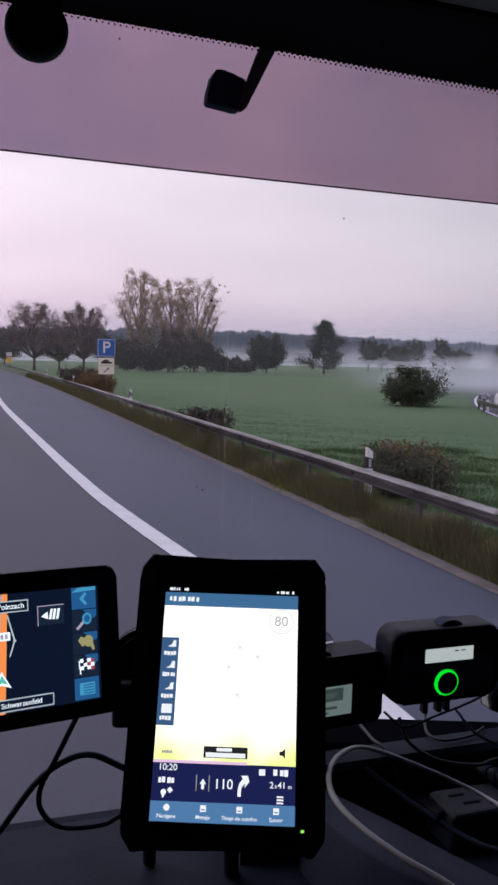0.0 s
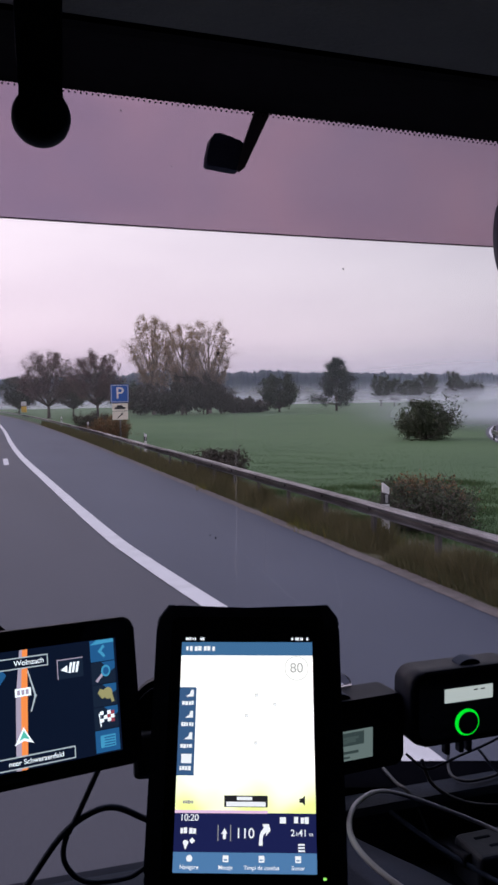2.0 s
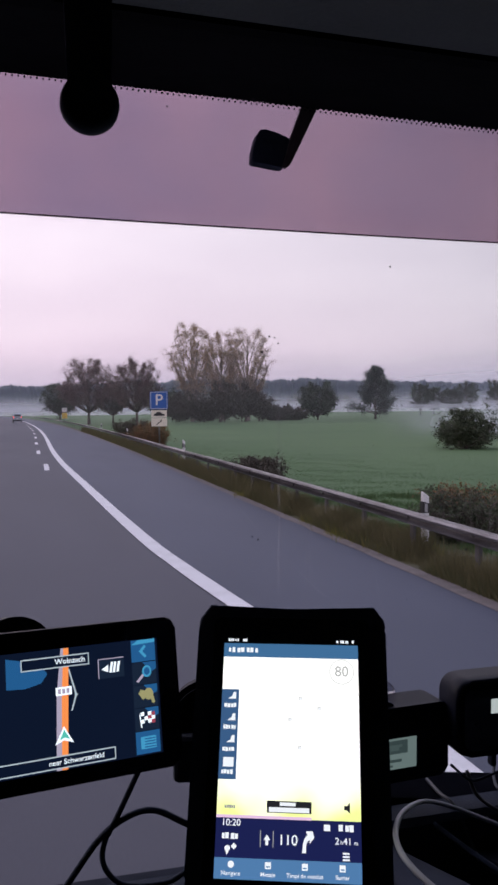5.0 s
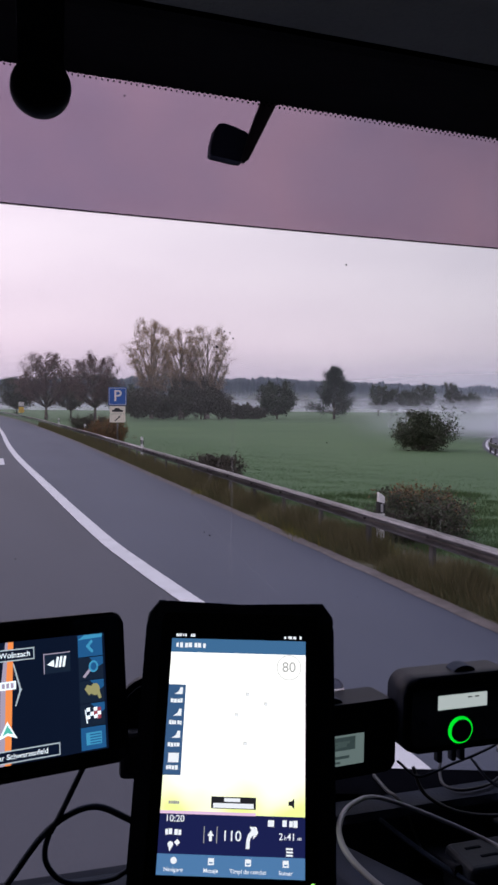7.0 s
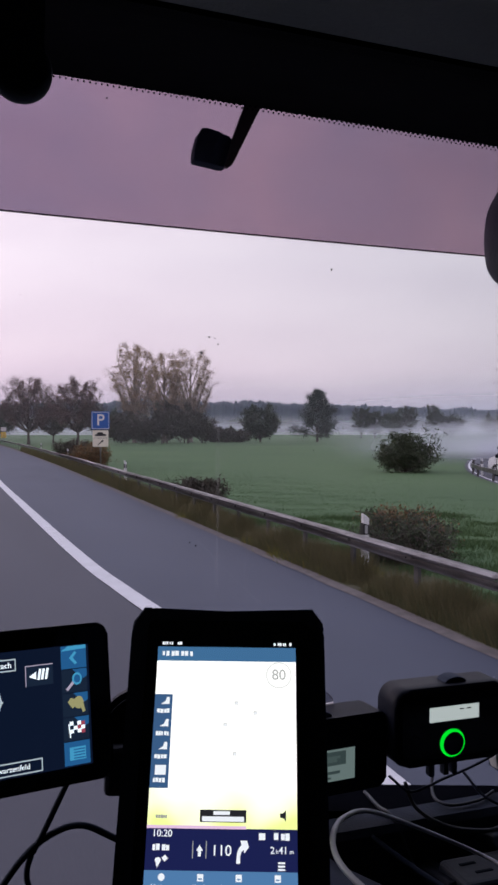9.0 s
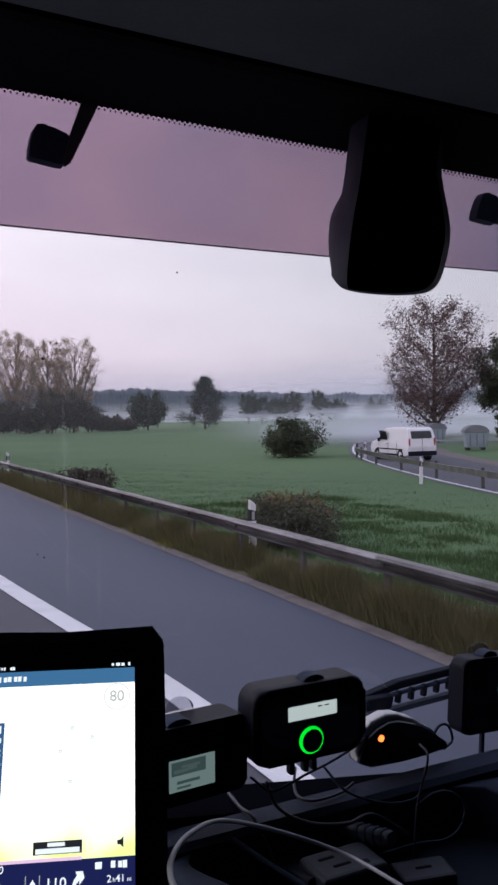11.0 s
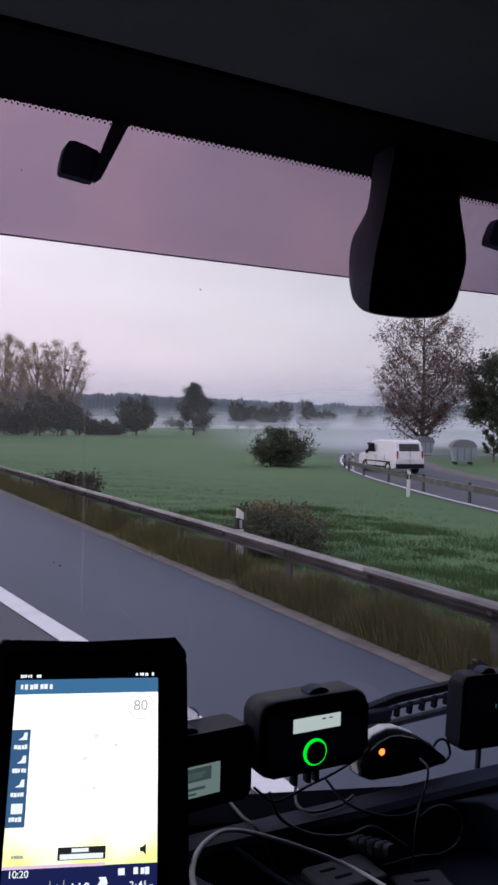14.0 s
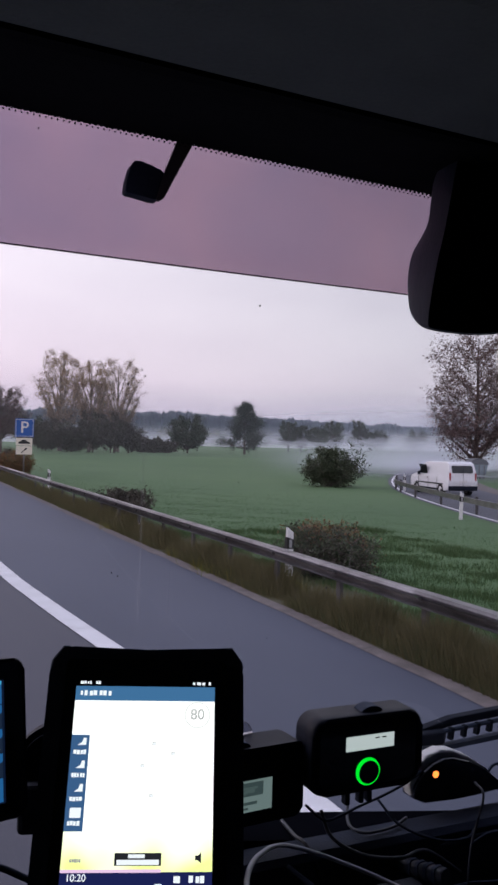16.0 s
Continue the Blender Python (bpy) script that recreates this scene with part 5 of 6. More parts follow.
cab_cable("tray_wire", [(0.568, 0.975, -0.470), (0.555, 0.955, -0.482), (0.547, 0.930, -0.486), (0.560, 0.912, -0.487), (0.600, 0.915, -0.487), (0.630, 0.930, -0.486)], 0.0020, M_GREYDEVICE, "grey wire coiled on the rim")

cab_cable("black_cable", [(0.500, 0.925, -0.455), (0.505, 0.905, -0.480), (0.530, 0.875, -0.492), (0.575, 0.860, -0.497), (0.620, 0.870, -0.500), (0.665, 0.860, -0.530)], 0.0024, M_GREYDEVICE, "dark grey cable lying across the tray")
cab_cable("black_cable", [(0.440, 0.895, -0.500), (0.470, 0.860, -0.520), (0.500, 0.820, -0.535), (0.535, 0.770, -0.545), (0.600, 0.740, -0.550)], 0.0030, M_RUBBER, "thick black cable sunk in the tray")
cab_cable("black_cable", [(0.585, 0.930, -0.455), (0.600, 0.900, -0.478), (0.640, 0.875, -0.492), (0.690, 0.880, -0.500), (0.720, 0.900, -0.495)], 0.0018, M_RUBBER, "thin black cable drooping over the rim")


# ---- tablet ----
def tablet():
    ob = thing("tablet", pose(0.1785, 0.6113, CAB - 0.2665, -27.5, 0.6, -18.5), "rugged black tablet with a lit map screen standing on the dashboard", "tablet")
    W, H = 0.077, 0.113
    half = [(0, H - 0.003), (W - 0.017, H - 0.003), (W - 0.014, H), (W - 0.009, H), (W - 0.001, H - 0.011), (W, H - 0.016), (W - 0.002, H - 0.022), (W - 0.002, -H + 0.022), (W, -H + 0.016), (W - 0.001, -H + 0.011), (W - 0.009, -H), (W - 0.014, -H), (W - 0.017, -H + 0.003), (0, -H + 0.003)]
    line = half + [(-x, z) for x, z in half[::-1] if x]
    part("case", prism(line, -0.004, 0.020, 0.002), M_RUBBER, ob, "black rubber case with bumper corners")
    part("bezel", prism(rounded(0.128, 0.204, 0.006), -0.0052, -0.003), M_GLASSBLACK, ob, "glossy black glass front")
    X0, X1, Z0, Z1 = -0.0548, 0.0540, -0.0915, 0.0855
    u = lambda f: X0 + (X1 - X0) * f
    v = lambda f: Z1 - (Z1 - Z0) * f
    y = -0.0055
    screen = part("screen", rect(u(0), v(0.765), u(1), v(0.088), y), M_UIMAP, ob, "bright white and yellow-green map")
    part("title_bar", rect(u(0), v(0.090), u(1), v(0.028), y - 0.0003), M_UIBLUE, ob, "blue title bar")
    panel = part("route_panel", rect(u(0), v(0.921), u(1), v(0.765), y), M_UINAVY, ob, "navy route panel")
    tabs = part("tab_bar", rect(u(0), v(1), u(1), v(0.920), y - 0.0003), M_UITAB, ob, "blue tab bar")
    side = part("distance_strip", rect(u(0), v(0.615), u(0.125), v(0.235), y - 0.0003), M_UISTRIP, ob, "dark blue strip with four entries")
    z = y - 0.0006

    rnd = random.Random(9)

    def bar(f0, g0, f1, g1, mat, parent, name="bar"):
        if name != "bar":
            part(name, rect(u(f0), v(g1), u(f1), v(g0), z), mat, parent)
            return
        # writing too small to read: a row of blocks
        bm = bmesh.new()
        x, hi, lo = u(f0), v(g0), v(g1)
        while x < u(f1) - 0.0008:
            w = (hi - lo) * rnd.uniform(0.42, 0.72)
            a, b = lo + (hi - lo) * rnd.uniform(0, 0.12), hi - (hi - lo) * rnd.uniform(0, 0.15)
            bm.faces.new([bm.verts.new(q) for q in ((x, z, a), (min(x + w, u(f1)), z, a), (min(x + w, u(f1)), z, b), (x, z, b))])
            x += w * rnd.choice((1.12, 1.15, 1.2, 1.6))
        tagged(part(name, bm, mat, parent), kind="stuff")

    for a, b in ((0.03, 0.11), (0.14, 0.18), (0.84, 0.86), (0.87, 0.93), (0.955, 0.975)):
        bar(a, 0.006, b, 0.020, M_UIWHITE, ob)
    for a, b in ((0.035, 0.085), (0.10, 0.155), (0.17, 0.255)):
        bar(a, 0.047, b, 0.070, M_UIWHITE, ob)
    for i in range(4):
        g = 0.245 + 0.093 * i
        if i < 3:
            part("icon", flat([(u(0.045), v(g + 0.032)), (u(0.105), v(g + 0.032)), (u(0.105), v(g + 0.002)), (u(0.085), v(g + 0.002)), (u(0.075), v(g + 0.02))], z), M_UIWHITE, side)
        else:
            bar(0.03, g + 0.001, 0.105, g + 0.040, M_UIWHITE, side, "icon")
        bar(0.02, g + 0.050, 0.110, g + 0.070, M_UIWHITE, side)
    bar(0, 0.755, 0.66, 0.767, M_UIPINK, ob, "route_line")
    plate = part("town_plate", rect(u(0.35), v(0.742), u(0.66), v(0.695), z), M_UIDARK, screen, "dark place-name plate")
    part("bar", rect(u(0.44), v(0.714), u(0.55), v(0.700), z - 0.0002), M_UIWHITE, plate)
    part("bar", rect(u(0.365), v(0.739), u(0.645), v(0.720), z - 0.0002), M_UIWHITE, plate)
    part("speaker_icon", flat([(u(0.885), v(0.722)), (u(0.905), v(0.722)), (u(0.925), v(0.735)), (u(0.925), v(0.692)), (u(0.905), v(0.705)), (u(0.885), v(0.705))], z), M_UIDARK, screen)
    for f, g in ((0.565, 0.262), (0.700, 0.302), (0.490, 0.352), (0.560, 0.470)):
        mark = part("map_mark", rect(u(f), v(g + 0.014), u(f + 0.025), v(g), z), M_UIPALE, screen)
        part("inner", rect(u(f + 0.006), v(g + 0.0125), u(f + 0.022), v(g + 0.0045), z - 0.0002), M_UIWHITE, mark)
    bar(0.055, 0.716, 0.135, 0.730, M_UIGREY, screen)
    limit = part("speed_limit", ring(0.0092, 0.0099, z, z + 0.0002, 32), M_UIPALE, screen, "faint grey speed limit ring")
    limit.location = (u(0.878), 0, v(0.148))
    lettering("number", "80", 0.0112, M_UIMID, limit, (0, z, 0), "grey digits 80")
    # times and distances beside the turn
    lettering("clock_time", "10:20", 0.0066, M_UIWHITE, panel, (u(0.105), z, v(0.786)), "white clock time")
    for f, text, size in ((0.835, "2", 0.0066), (0.866, "h", 0.0040), (0.906, "41", 0.0066), (0.962, "m", 0.0040)):
        lettering("duration", text, size, M_UIWHITE, panel, (u(f), z, v(0.843 if size > 0.005 else 0.847)))
    for a, g0, b, g1 in ((0.045, 0.824, 0.155, 0.850), (0.845, 0.778, 0.955, 0.806)):
        bar(a, g0, b, g1, M_UIWHITE, panel)
    bar(0.745, 0.780, 0.788, 0.805, M_UIWHITE, panel, "message_icon")
    part("pin_icon", flat([(u(0.085 + 0.020 * math.sin(q)), v(0.884 - 0.011 * math.cos(q))) for q in np.linspace(2.4, -2.4, 12)] + [(u(0.082), v(0.911))], z), M_UIWHITE, panel)
    part("pin_icon", flat([(u(0.130), v(0.889)), (u(0.151), v(0.876)), (u(0.130), v(0.863)), (u(0.109), v(0.876))][::-1], z), M_UIWHITE, panel)
    for g in (0.884, 0.896, 0.908):
        bar(0.872, g, 0.918, g + 0.007, M_UIWHITE, panel, "menu_line")
    for a in (0.308, 0.396):
        bar(a, 0.812, a + 0.006, 0.876, M_UIGREY, panel, "lane_mark")
    part("arrow", flat([(u(0.346), v(0.868)), (u(0.366), v(0.868)), (u(0.366), v(0.848)), (u(0.379), v(0.848)), (u(0.356), v(0.826)), (u(0.333), v(0.848)), (u(0.346), v(0.848))], z), M_UIWHITE, panel, "white arrow")
    lettering("number", "110", 0.0098, M_UIWHITE, panel, (u(0.500), z, v(0.847)), "white digits 110")
    part("arrow", flat([(u(0.598), v(0.892)), (u(0.624), v(0.892)), (u(0.624), v(0.866)), (u(0.630), v(0.852)), (u(0.648), v(0.840)), (u(0.648), v(0.856)), (u(0.680), v(0.832)), (u(0.668), v(0.808)), (u(0.622), v(0.808)), (u(0.632), v(0.822)), (u(0.612), v(0.838)), (u(0.602), v(0.856))], z), M_UIWHITE, panel, "white turn arrow")
    for f, word in ((0.114, "Navigare"), (0.367, "Mesaje"), (0.617, "Timpi de condus"), (0.870, "Sumar")):
        if f < 0.2:
            part("icon", flat([(u(f + 0.022 * math.sin(q)), v(0.944 - 0.0135 * math.cos(q))) for q in np.linspace(0, 2 * math.pi, 14, endpoint=False)][::-1], z), M_UIWHITE, tabs)
        else:
            icon = part("icon", rect(u(f - 0.020), v(0.957), u(f + 0.020), v(0.931), z), M_UIWHITE, tabs)
            part("mark", rect(u(f - 0.012), v(0.951), u(f + 0.012), v(0.946), z - 0.0002), M_UITAB, icon)
        lettering("tab_name", word, 0.0040, M_UIWHITE, tabs, (u(f), z, v(0.978)))
    part("charge_light", rect(0.0585, -0.0955, 0.0610, -0.0935, y - 0.0003), M_LEDG, ob, "tiny yellow-green light")
    part("mount", prism(rounded(0.05, 0.06, 0.01), 0.020, 0.05), M_BLACK, ob, "black holder behind the tablet")
    tube("arm", [(0, 0.04, -0.02), (0, 0.16, -0.06), (0, 0.30, -0.115), (0, 0.41, -0.165)], 0.009, M_BLACK, ob)


tablet()


# ---- navigation unit ----
def nav_unit():
    ob = thing("navigation_unit", pose(0.0206, 0.7322, CAB - 0.2596, -11.6, 1.7, 13.5), "black navigation unit with a dark map screen showing an orange route", "navigation unit")
    W, H = 0.1862, 0.1340
    part("body", prism(rounded(W, H, 0.010, 5, 0.0026, 0.0026), 0, 0.018, 0.003), M_SATIN, ob)
    part("glass", prism(rounded(W - 0.006, H - 0.006, 0.008, 5, 0.0026, 0.0026), -0.0008, 0.002), M_GLASSBLACK, ob, "glossy black glass")
    X0, X1, Z0, Z1 = -0.0800, 0.0760, -0.0500, 0.0520
    u = lambda f: X0 + (X1 - X0) * f
    v = lambda f: Z1 - (Z1 - Z0) * f
    screen = part("screen", rect(u(0), v(1), u(1), v(0), -0.0012), M_NAVBACK, ob, "dark blue map")
    y = -0.0015

    def patch(name, pts, mat, dy=0.0, parent=screen, label=""):
        return part(name, flat([(u(a), v(b)) for a, b in pts], y - dy), mat, parent, label)

    patch("road", [(0.375, 1.0), (0.412, 1.0), (0.460, 0.0), (0.425, 0.0), (0.392, 0.4)], M_NAVLILAC)
    patch("route", [(0.405, 1.0), (0.440, 1.0), (0.470, 0.0), (0.440, 0.0), (0.420, 0.4)], M_NAVORANGE, 0.0002, label="orange route")
    patch("lake", [(0.12, 0.04), (0.30, 0.10), (0.345, 0.20), (0.31, 0.27), (0.22, 0.30), (0.12, 0.29)], M_NAVBLUE, label="blue area")
    patch("side_road", [(0.462, 0.18), (0.470, 0.18), (0.508, 0.40), (0.478, 0.53), (0.470, 0.53), (0.498, 0.40)], M_NAVWHITE)
    patch("junction", [(0.492, 0.40), (0.503, 0.385), (0.514, 0.40), (0.503, 0.415)], M_NAVWHITE, 0.0002)
    for f0, g0, f1, g1, word, f, size in ((0.20, 0.060, 0.585, 0.160, "Wolnzach", 0.475, 0.0066), (0.0, 0.880, 0.715, 0.985, "near Schwarzenfeld", 0.490, 0.0062)):
        plate = patch("name_plate", [(f0, g0), (f1, g0), (f1, g1), (f0, g1)], M_NAVWHITE, 0.0003)
        patch("inner", [(f0 + 0.006, g0 + 0.010), (f1 - 0.006, g0 + 0.010), (f1 - 0.006, g1 - 0.010), (f0 + 0.006, g1 - 0.010)], M_NAVBACK, 0.0005, plate)
        lettering("place_name", word, size, M_NAVLETTER, plate, (u(f), y - 0.0007, v((g0 + g1) / 2)), "white place name")
    road_no = patch("road_number", [(0.388, 0.322), (0.478, 0.322), (0.478, 0.392), (0.388, 0.392)], M_NAVLETTER, 0.0004)
    for f in (0.400, 0.424, 0.448):
        patch("bar", [(f, 0.337), (f + 0.016, 0.337), (f + 0.016, 0.377), (f, 0.377)], M_NAVLILAC, 0.0006, road_no)
    cursor = patch("cursor", [(0.372, 0.79), (0.425, 0.645), (0.478, 0.79), (0.425, 0.76)], M_NAVLETTER, 0.0005, label="white arrow")
    patch("cursor_core", [(0.398, 0.755), (0.425, 0.675), (0.456, 0.755), (0.425, 0.738)], M_NAVGREEN, 0.0007, cursor)
    sign = patch("lane_tile", [(0.635, 0.13), (0.79, 0.13), (0.79, 0.30), (0.635, 0.30)], M_NAVDARK, 0.0003)
    patch("edge", [(0.635, 0.13), (0.79, 0.13), (0.79, 0.138), (0.635, 0.138)], M_NAVLILAC, 0.0005, sign)
    patch("edge", [(0.635, 0.138), (0.640, 0.138), (0.640, 0.30), (0.635, 0.30)], M_NAVLILAC, 0.0005, sign)
    patch("lane_arrow", [(0.655, 0.222), (0.695, 0.185), (0.695, 0.25)], M_NAVLETTER, 0.0005, sign)
    for f in (0.700, 0.720, 0.742):
        patch("lane_bar", [(f, 0.255), (f + 0.014, 0.255), (f + 0.026, 0.165), (f + 0.012, 0.165)], M_NAVLETTER, 0.0005, sign)
    def tile_patch(name, pts, *rest):
        """A patch on the narrow menu column, squeezed to its width."""
        return patch(name, [(0.838 + (f - 0.81) * 0.84, g) for f, g in pts], *rest)

    for i, back in enumerate((M_NAVBLUE, M_NAVDARK, M_NAVDARK, M_NAVDARK, M_NAVBLUE)):
        g = 0.005 + 0.198 * i
        tile = tile_patch("menu_tile", [(0.81, g), (0.985, g), (0.985, g + 0.19), (0.81, g + 0.19)], back, 0.0003)
        if i in (1, 2, 3):
            tile_patch("gloss", [(0.885, g), (0.985, g), (0.985, g + 0.065), (0.955, g + 0.085)], M_NAVBLUE, 0.0004, tile)
        turn = [2 * math.pi * q / 14 for q in range(14)]
        if i == 0:
            tile_patch("gloss", [(0.81, g + 0.04), (0.86, g), (0.985, g), (0.985, g + 0.03)], M_NAVCYAN, 0.0004, tile)
            tile_patch("icon", [(0.865, g + 0.10), (0.905, g + 0.045), (0.918, g + 0.062), (0.892, g + 0.10), (0.920, g + 0.145), (0.906, g + 0.160)], M_NAVCYAN, 0.0006, tile)
        elif i in (1, 2):
            fr, cx = (M_NAVCYAN, 0.915) if i == 1 else (M_NAVYELLOW, 0.92)
            tile_patch("handle", [(0.835, g + 0.160), (0.885, g + 0.095), (0.900, g + 0.110), (0.850, g + 0.175)] if i == 1 else [(0.925, g + 0.09), (0.950, g + 0.08), (0.965, g + 0.160), (0.945, g + 0.165)], M_NAVLILAC if i == 1 else fr, 0.0005, tile)
            tile_patch("icon", [(cx + 0.034 * math.cos(q), g + 0.080 + 0.052 * math.sin(q)) for q in turn][::-1], fr, 0.0006, tile)
            if i == 2:
                tile_patch("icon", [(0.845, g + 0.07), (0.865, g + 0.035), (0.895, g + 0.05), (0.905, g + 0.105), (0.875, g + 0.125)], fr, 0.0007, tile)
            else:
                tile_patch("lens", [(cx + 0.022 * math.cos(q), g + 0.080 + 0.034 * math.sin(q)) for q in turn][::-1], M_NAVBLUE, 0.0008, tile)
        elif i == 3:
            tile_patch("pole", [(0.842, g + 0.05), (0.850, g + 0.05), (0.860, g + 0.165), (0.852, g + 0.165)], M_NAVLETTER, 0.0005, tile)
            for a in range(4):
                for b in range(3):
                    x0, g1 = 0.852 + 0.026 * a, g + 0.035 + 0.032 * b + 0.006 * (a % 2)
                    tile_patch("check", [(x0, g1), (x0 + 0.026, g1 - 0.003), (x0 + 0.027, g1 + 0.030), (x0 + 0.001, g1 + 0.032)], (M_NAVLETTER, M_NAVDARK, M_NAVRED)[(a + b) % 2 if a < 2 else ((a + b) % 2) * 2], 0.0006, tile)
        else:
            icon = tile_patch("icon", [(0.845, g + 0.045), (0.955, g + 0.045), (0.955, g + 0.150), (0.845, g + 0.150)], M_NAVCYAN, 0.0005, tile)
            for b in range(4):
                tile_patch("list_line", [(0.872, g + 0.060 + 0.023 * b), (0.950, g + 0.060 + 0.023 * b), (0.950, g + 0.070 + 0.023 * b), (0.872, g + 0.070 + 0.023 * b)], M_NAVBLUE, 0.0007, icon)
    part("maker_mark", rect(-0.038, -0.0590, -0.012, -0.0550, -0.0012), M_GREYDEVICE, ob, "faint grey mark")
    part("ball_joint", prism(rounded(0.03, 0.03, 0.012), 0.018, 0.05, 0.004), M_BLACK, ob)
    cup = part("suction_cup", ring(0.002, 0.040, 0.10, 0.125, 36), M_SATIN, ob, "black suction cup on the glass")
    cup.location = (-0.032, 0.0, 0.040)
    part("arm", box(0.028, 0.075, 0.022, (-0.02, 0.075, 0.02), 0.006), M_BLACK, ob)
    holder = thing("phone_holder", pose(0.150, 0.800, CAB - 0.312, -8, 0, -12), "black plastic holder arm with ribs behind the tablet", "holder")
    part("hub", ring(0.012, 0.042, 0, 0.018, 36), M_SATIN, holder)
    part("ring", ring(0.030, 0.036, -0.006, 0.0, 36), M_BLACK, holder)
    part("clamp", box(0.03, 0.02, 0.045, (-0.020, -0.01, -0.030), 0.005), M_GREYDEVICE, holder, "grey clamp")
    tube("stem", [(0, 0.02, -0.03), (0, 0.07, -0.14), (0, 0.17, -0.265)], 0.008, M_BLACK, holder)


nav_unit()


# ---- boxes on the glass ----
def glass_mount(parent, y0, y1, x=0.0, z=0.0, r=0.022):
    part("suction_cup", prism(rounded(2 * r, 2 * r, r * 0.95, 6, x, z), y0, y1), M_RUBBER, parent, "rubber suction cup on the glass")


def crescent(r, thin, more):
    """A flat ring that widens outwards towards its upper left."""
    bm = bmesh.new()
    n = 56
    inner, outer = [], []
    for i in range(n):
        a = 2 * math.pi * i / n
        wide = thin + more * (0.5 + 0.5 * math.cos(a - radians(145))) ** 1.6
        inner.append(bm.verts.new((r * math.cos(a), -0.0016, r * math.sin(a))))
        outer.append(bm.verts.new(((r + wide) * math.cos(a), -0.0012, (r + wide) * math.sin(a))))
    for i in range(n):
        j = (i + 1) % n
        bm.faces.new((inner[i], inner[j], outer[j], outer[i]))
    return bm


def dome(w, h, cx, cz, y0, y1):
    """A low rounded cap on top of a box."""
    return prism([(cx + w / 2 * math.cos(math.pi * i / 10), cz + h * math.sin(math.pi * i / 10)) for i in range(11)][::-1], y0, y1, 0.001)


def toll_box():
    ob = thing("toll_box", pose(0.5475, 0.8925, CAB - 0.3775, 0.5, 0.3, 1.5), "black toll box with a glowing green ring and small pale display", "toll box")
    body = prism(rounded(0.160, 0.094, 0.020, 7), 0.0, 0.042)
    front = [e for e in body.edges if all(abs(v.co.y) < 1e-6 for v in e.verts)]
    bmesh.ops.bevel(body, geom=front, offset=0.006, segments=3, affect="EDGES", profile=0.5)
    smooth(part("body", body, M_SATIN, ob))
    part("face", prism(rounded(0.138, 0.078, 0.014, 6), -0.0008, 0.002), M_GLASSBLACK, ob, "glossy black front")
    disp = part("display", rect(-0.0335, 0.0050, 0.0360, 0.0230, -0.0012), M_LCDLIT, ob, "pale grey display")
    part("line", rect(0.008, 0.0175, 0.014, 0.0190, -0.0016), M_LABELDARK, disp)
    part("line", rect(0.018, 0.0175, 0.024, 0.0190, -0.0016), M_LABELDARK, disp)
    halo = part("light_ring", crescent(0.0142, 0.0014, 0.0040), M_GREENGLOW, ob, "glowing green ring, widest at its upper side")
    halo.location = (0.0005, 0, -0.0235)
    key = part("button", ring(0.0005, 0.0140, -0.0012, 0.001, 32), M_GLASSBLACK, ob)
    key.location = (0.0005, 0, -0.0235)
    part("mark", prism([(-0.058, -0.006), (-0.047, -0.013), (-0.045, -0.011), (-0.056, -0.004)], -0.0013, -0.0008), M_GREYDEVICE, ob, "faint grey mark")
    part("knob", dome(0.031, 0.0075, 0.010, 0.0462, 0.010, 0.030), M_RUBBER, ob)
    for x in (-0.02, 0.0, 0.012):
        part("foot", box(0.007, 0.012, 0.022, (x, 0.018, -0.057), 0.002), M_RUBBER, ob)
    glass_mount(ob, 0.042, 0.092)
    return ob


toll_box()


def label_box():
    ob = thing("labelled_box", pose(0.4092, 0.9054, CAB - 0.4036, -0.5, 1.0, 7), "plain black box with a pale lit panel stuck to the windscreen", "electronic box")
    part("body", prism(rounded(0.120, 0.0905, 0.010, 5), 0.0, 0.048, 0.003), M_SATIN, ob)
    lab = part("panel", rect(-0.046, -0.0285, 0.0145, 0.0085, -0.0008), M_LCDDIM, ob, "pale green-grey dimly lit panel")
    part("picture", rect(-0.043, -0.010, 0.002, 0.0060, -0.0012), M_LCDPIC, lab, "dark printed picture")
    for x, z, w, h in ((-0.040, -0.007, 0.018, 0.004), (-0.030, -0.002, 0.024, 0.003), (-0.022, -0.006, 0.012, 0.007)):
        part("picture_patch", rect(x, z, x + w, z + h, -0.0015), M_LCDMID, lab)
    part("bar", rect(-0.036, -0.020, -0.006, -0.0165, -0.0012), M_LCDPIC, lab)
    part("bar", rect(-0.036, -0.0255, -0.018, -0.0230, -0.0012), M_LCDPIC, lab)
    part("knob", dome(0.032, 0.0075, -0.028, 0.0445, 0.006, 0.030), M_RUBBER, ob)
    part("clip", dome(0.038, 0.017, -0.006, 0.0455, 0.046, 0.054), M_LCD, ob, "clear plastic clip")
    glass_mount(ob, 0.048, 0.084)


label_box()


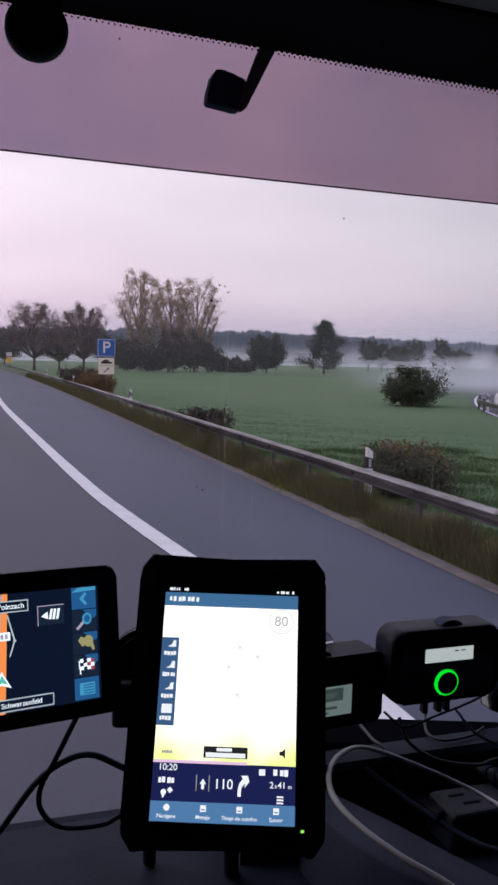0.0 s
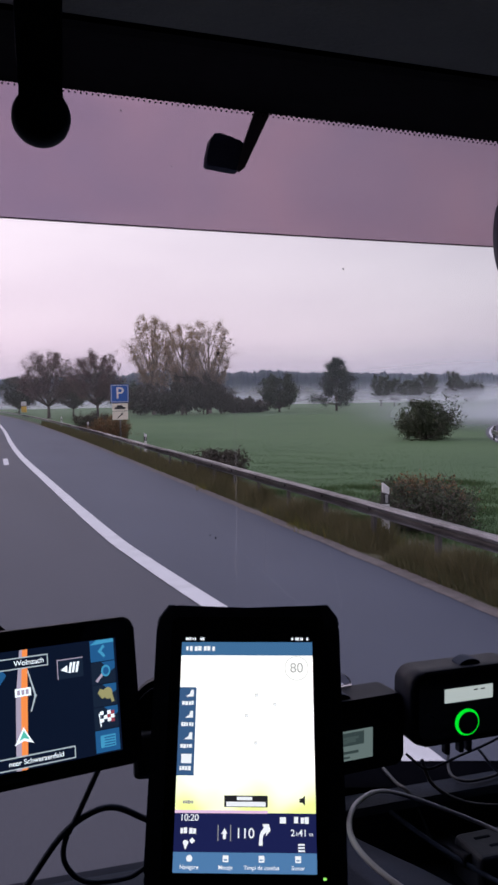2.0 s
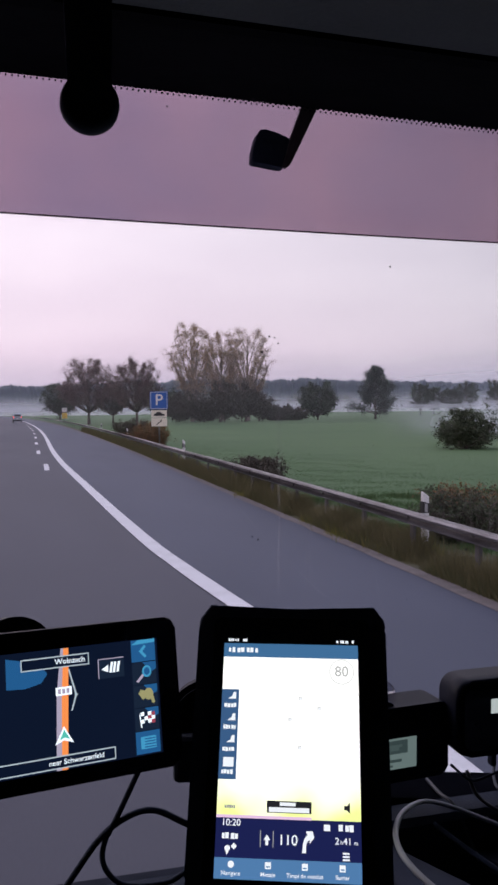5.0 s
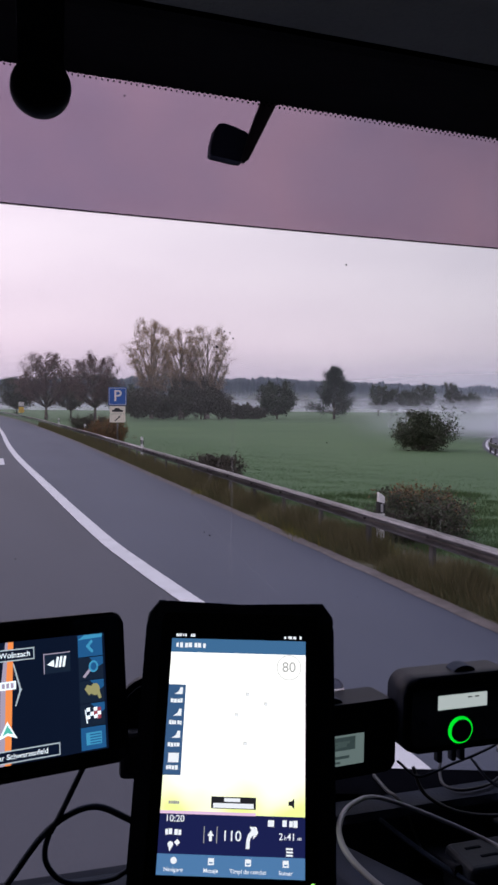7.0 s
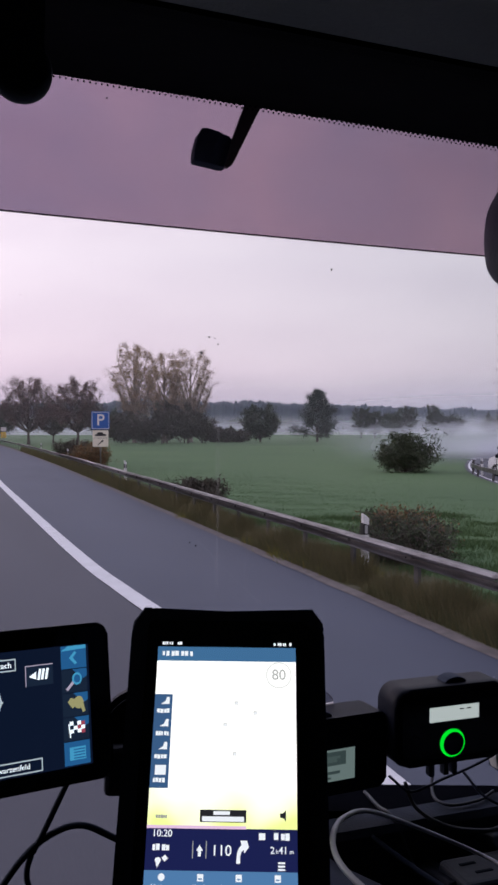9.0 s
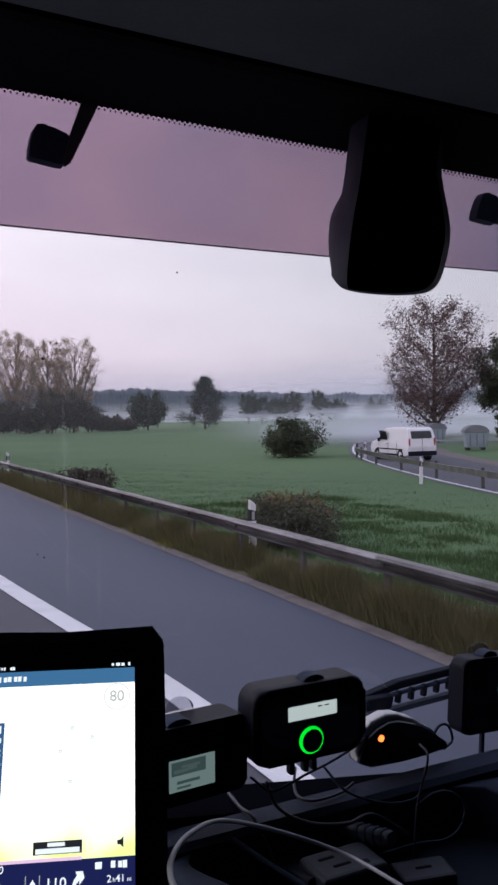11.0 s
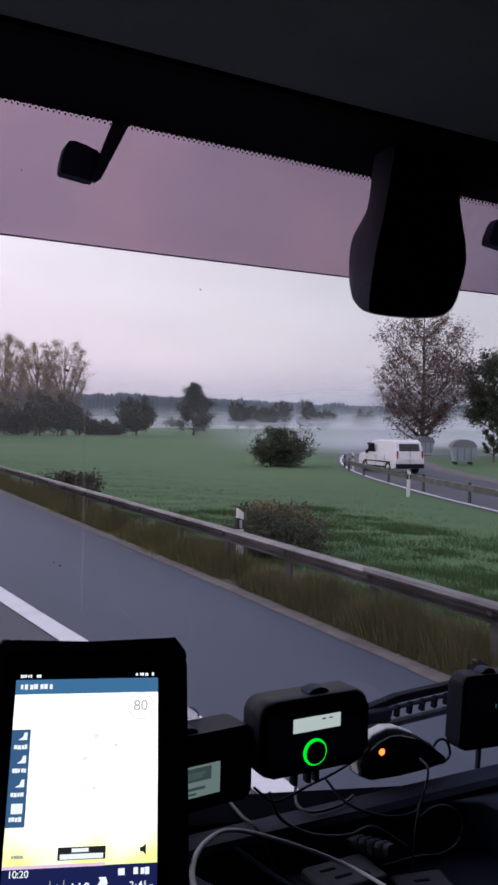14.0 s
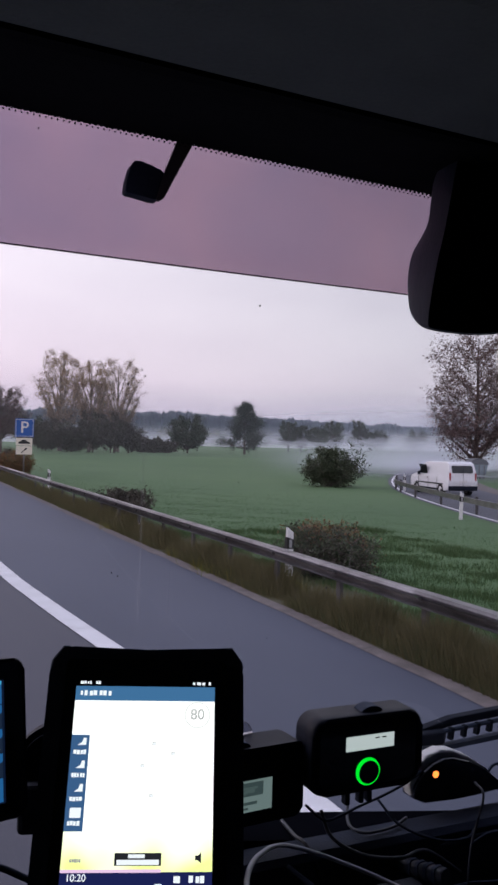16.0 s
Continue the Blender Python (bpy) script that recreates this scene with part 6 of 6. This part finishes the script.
def side_box():
    ob = thing("display_box", pose(0.9300, 0.9700, CAB - 0.4260, 0, 3.5, 1.0), "black box with a dim green segment display near the passenger side", "electronic box")
    part("body", prism(rounded(0.172, 0.112, 0.014, 5), 0.0, 0.032, 0.004), M_SATIN, ob)
    part("face", prism(rounded(0.158, 0.100, 0.010, 5), -0.0008, 0.002), M_GLASSBLACK, ob, "glossy black front")
    for x, z in ((-0.020, 0.004), (-0.004, 0.000), (-0.002, 0.012), (0.004, 0.024), (0.018, 0.026)):
        part("segment", rect(x, z, x + 0.0025, z + 0.0065, -0.0012), M_SEG, ob)
    part("knob", dome(0.028, 0.009, -0.030, 0.0550, 0.006, 0.026), M_RUBBER, ob)
    part("cable_tail", box(0.006, 0.008, 0.06, (-0.028, 0.020, -0.080), 0.002), M_RUBBER, ob)
    glass_mount(ob, 0.032, 0.046)
    part("clip", dome(0.040, 0.016, -0.030, 0.0545, 0.030, 0.036), M_LCD, ob, "clear plastic clip")


side_box()


def wedge_device():
    ob = thing("warning_device", pose(0, 0, CAB), "black wedge-shaped device with white shell and amber light", "warning device")
    front = [(0.6415, -0.4640), (0.6440, -0.4480), (0.6580, -0.4300), (0.6700, -0.4220), (0.6880, -0.4165), (0.7040, -0.4170), (0.7300, -0.4250), (0.7600, -0.4420), (0.7850, -0.4610), (0.7860, -0.4700), (0.7430, -0.4720), (0.7050, -0.4730), (0.6600, -0.4725)]
    part("front", prism(front[::-1], 0.930, 0.960, 0.003), M_GLASSBLACK, ob, "glossy black front")
    shell = [(0.6420, -0.4640), (0.6372, -0.4460), (0.6495, -0.4225), (0.6640, -0.4120), (0.6860, -0.4060), (0.7050, -0.4085), (0.7320, -0.4200), (0.7620, -0.4400), (0.7860, -0.4620), (0.7870, -0.4710), (0.7430, -0.4730), (0.6600, -0.4730)]
    part("shell", prism(shell[::-1], 0.936, 0.956, 0.003), M_WHITE, ob, "white rear shell")
    led = part("lamp", ring(0.0003, 0.0045, -0.001, 0.004, 20), M_AMBER, ob, "glowing amber light")
    led.location = (0.6745, 0.930, -0.4350)
    part("mount", box(0.05, 0.06, 0.03, (0.705, 0.985, -0.445), 0.004), M_BLACK, ob, "black mount on the glass")


wedge_device()


def wiper():
    ob = thing("wiper", pose(0, 0, 0), "black windscreen wiper with a slotted bridge resting outside the glass", "wiper")
    part("blade", leaning(prism([(0.62, -0.472), (1.45, -0.418), (1.45, -0.410), (0.62, -0.463)], -0.006, 0.006), 0.925), M_RUBBER, ob)
    part("arm", leaning(prism([(0.742, -0.440), (0.80, -0.428), (1.45, -0.385), (1.45, -0.375), (0.80, -0.414), (0.735, -0.430)], -0.008, 0.008, 0.002), 0.945), M_BLACK, ob)
    for i in range(12):
        x = 0.772 + 0.024 * i
        z = -0.460 + 0.065 * (x - 0.62)
        part("link", leaning(prism([(x, z), (x + 0.005, z + 0.001), (x + 0.003, z + 0.020), (x - 0.002, z + 0.019)], -0.005, 0.005), 0.932), M_BLACK, ob)
    part("bridge", leaning(prism([(0.765, -0.4365), (1.06, -0.4165), (1.06, -0.4125), (0.765, -0.4325)], -0.004, 0.004), 0.932), M_RUBBER, ob)
    part("holder", leaning(box(0.05, 0.02, 0.024, (0.757, 0, -0.441), 0.005), 0.93), M_BLACK, ob)
    part("pivot", leaning(box(0.03, 0.03, 0.28, (1.44, 0, -0.52), 0.008), 0.945), M_BLACK, ob)


wiper()
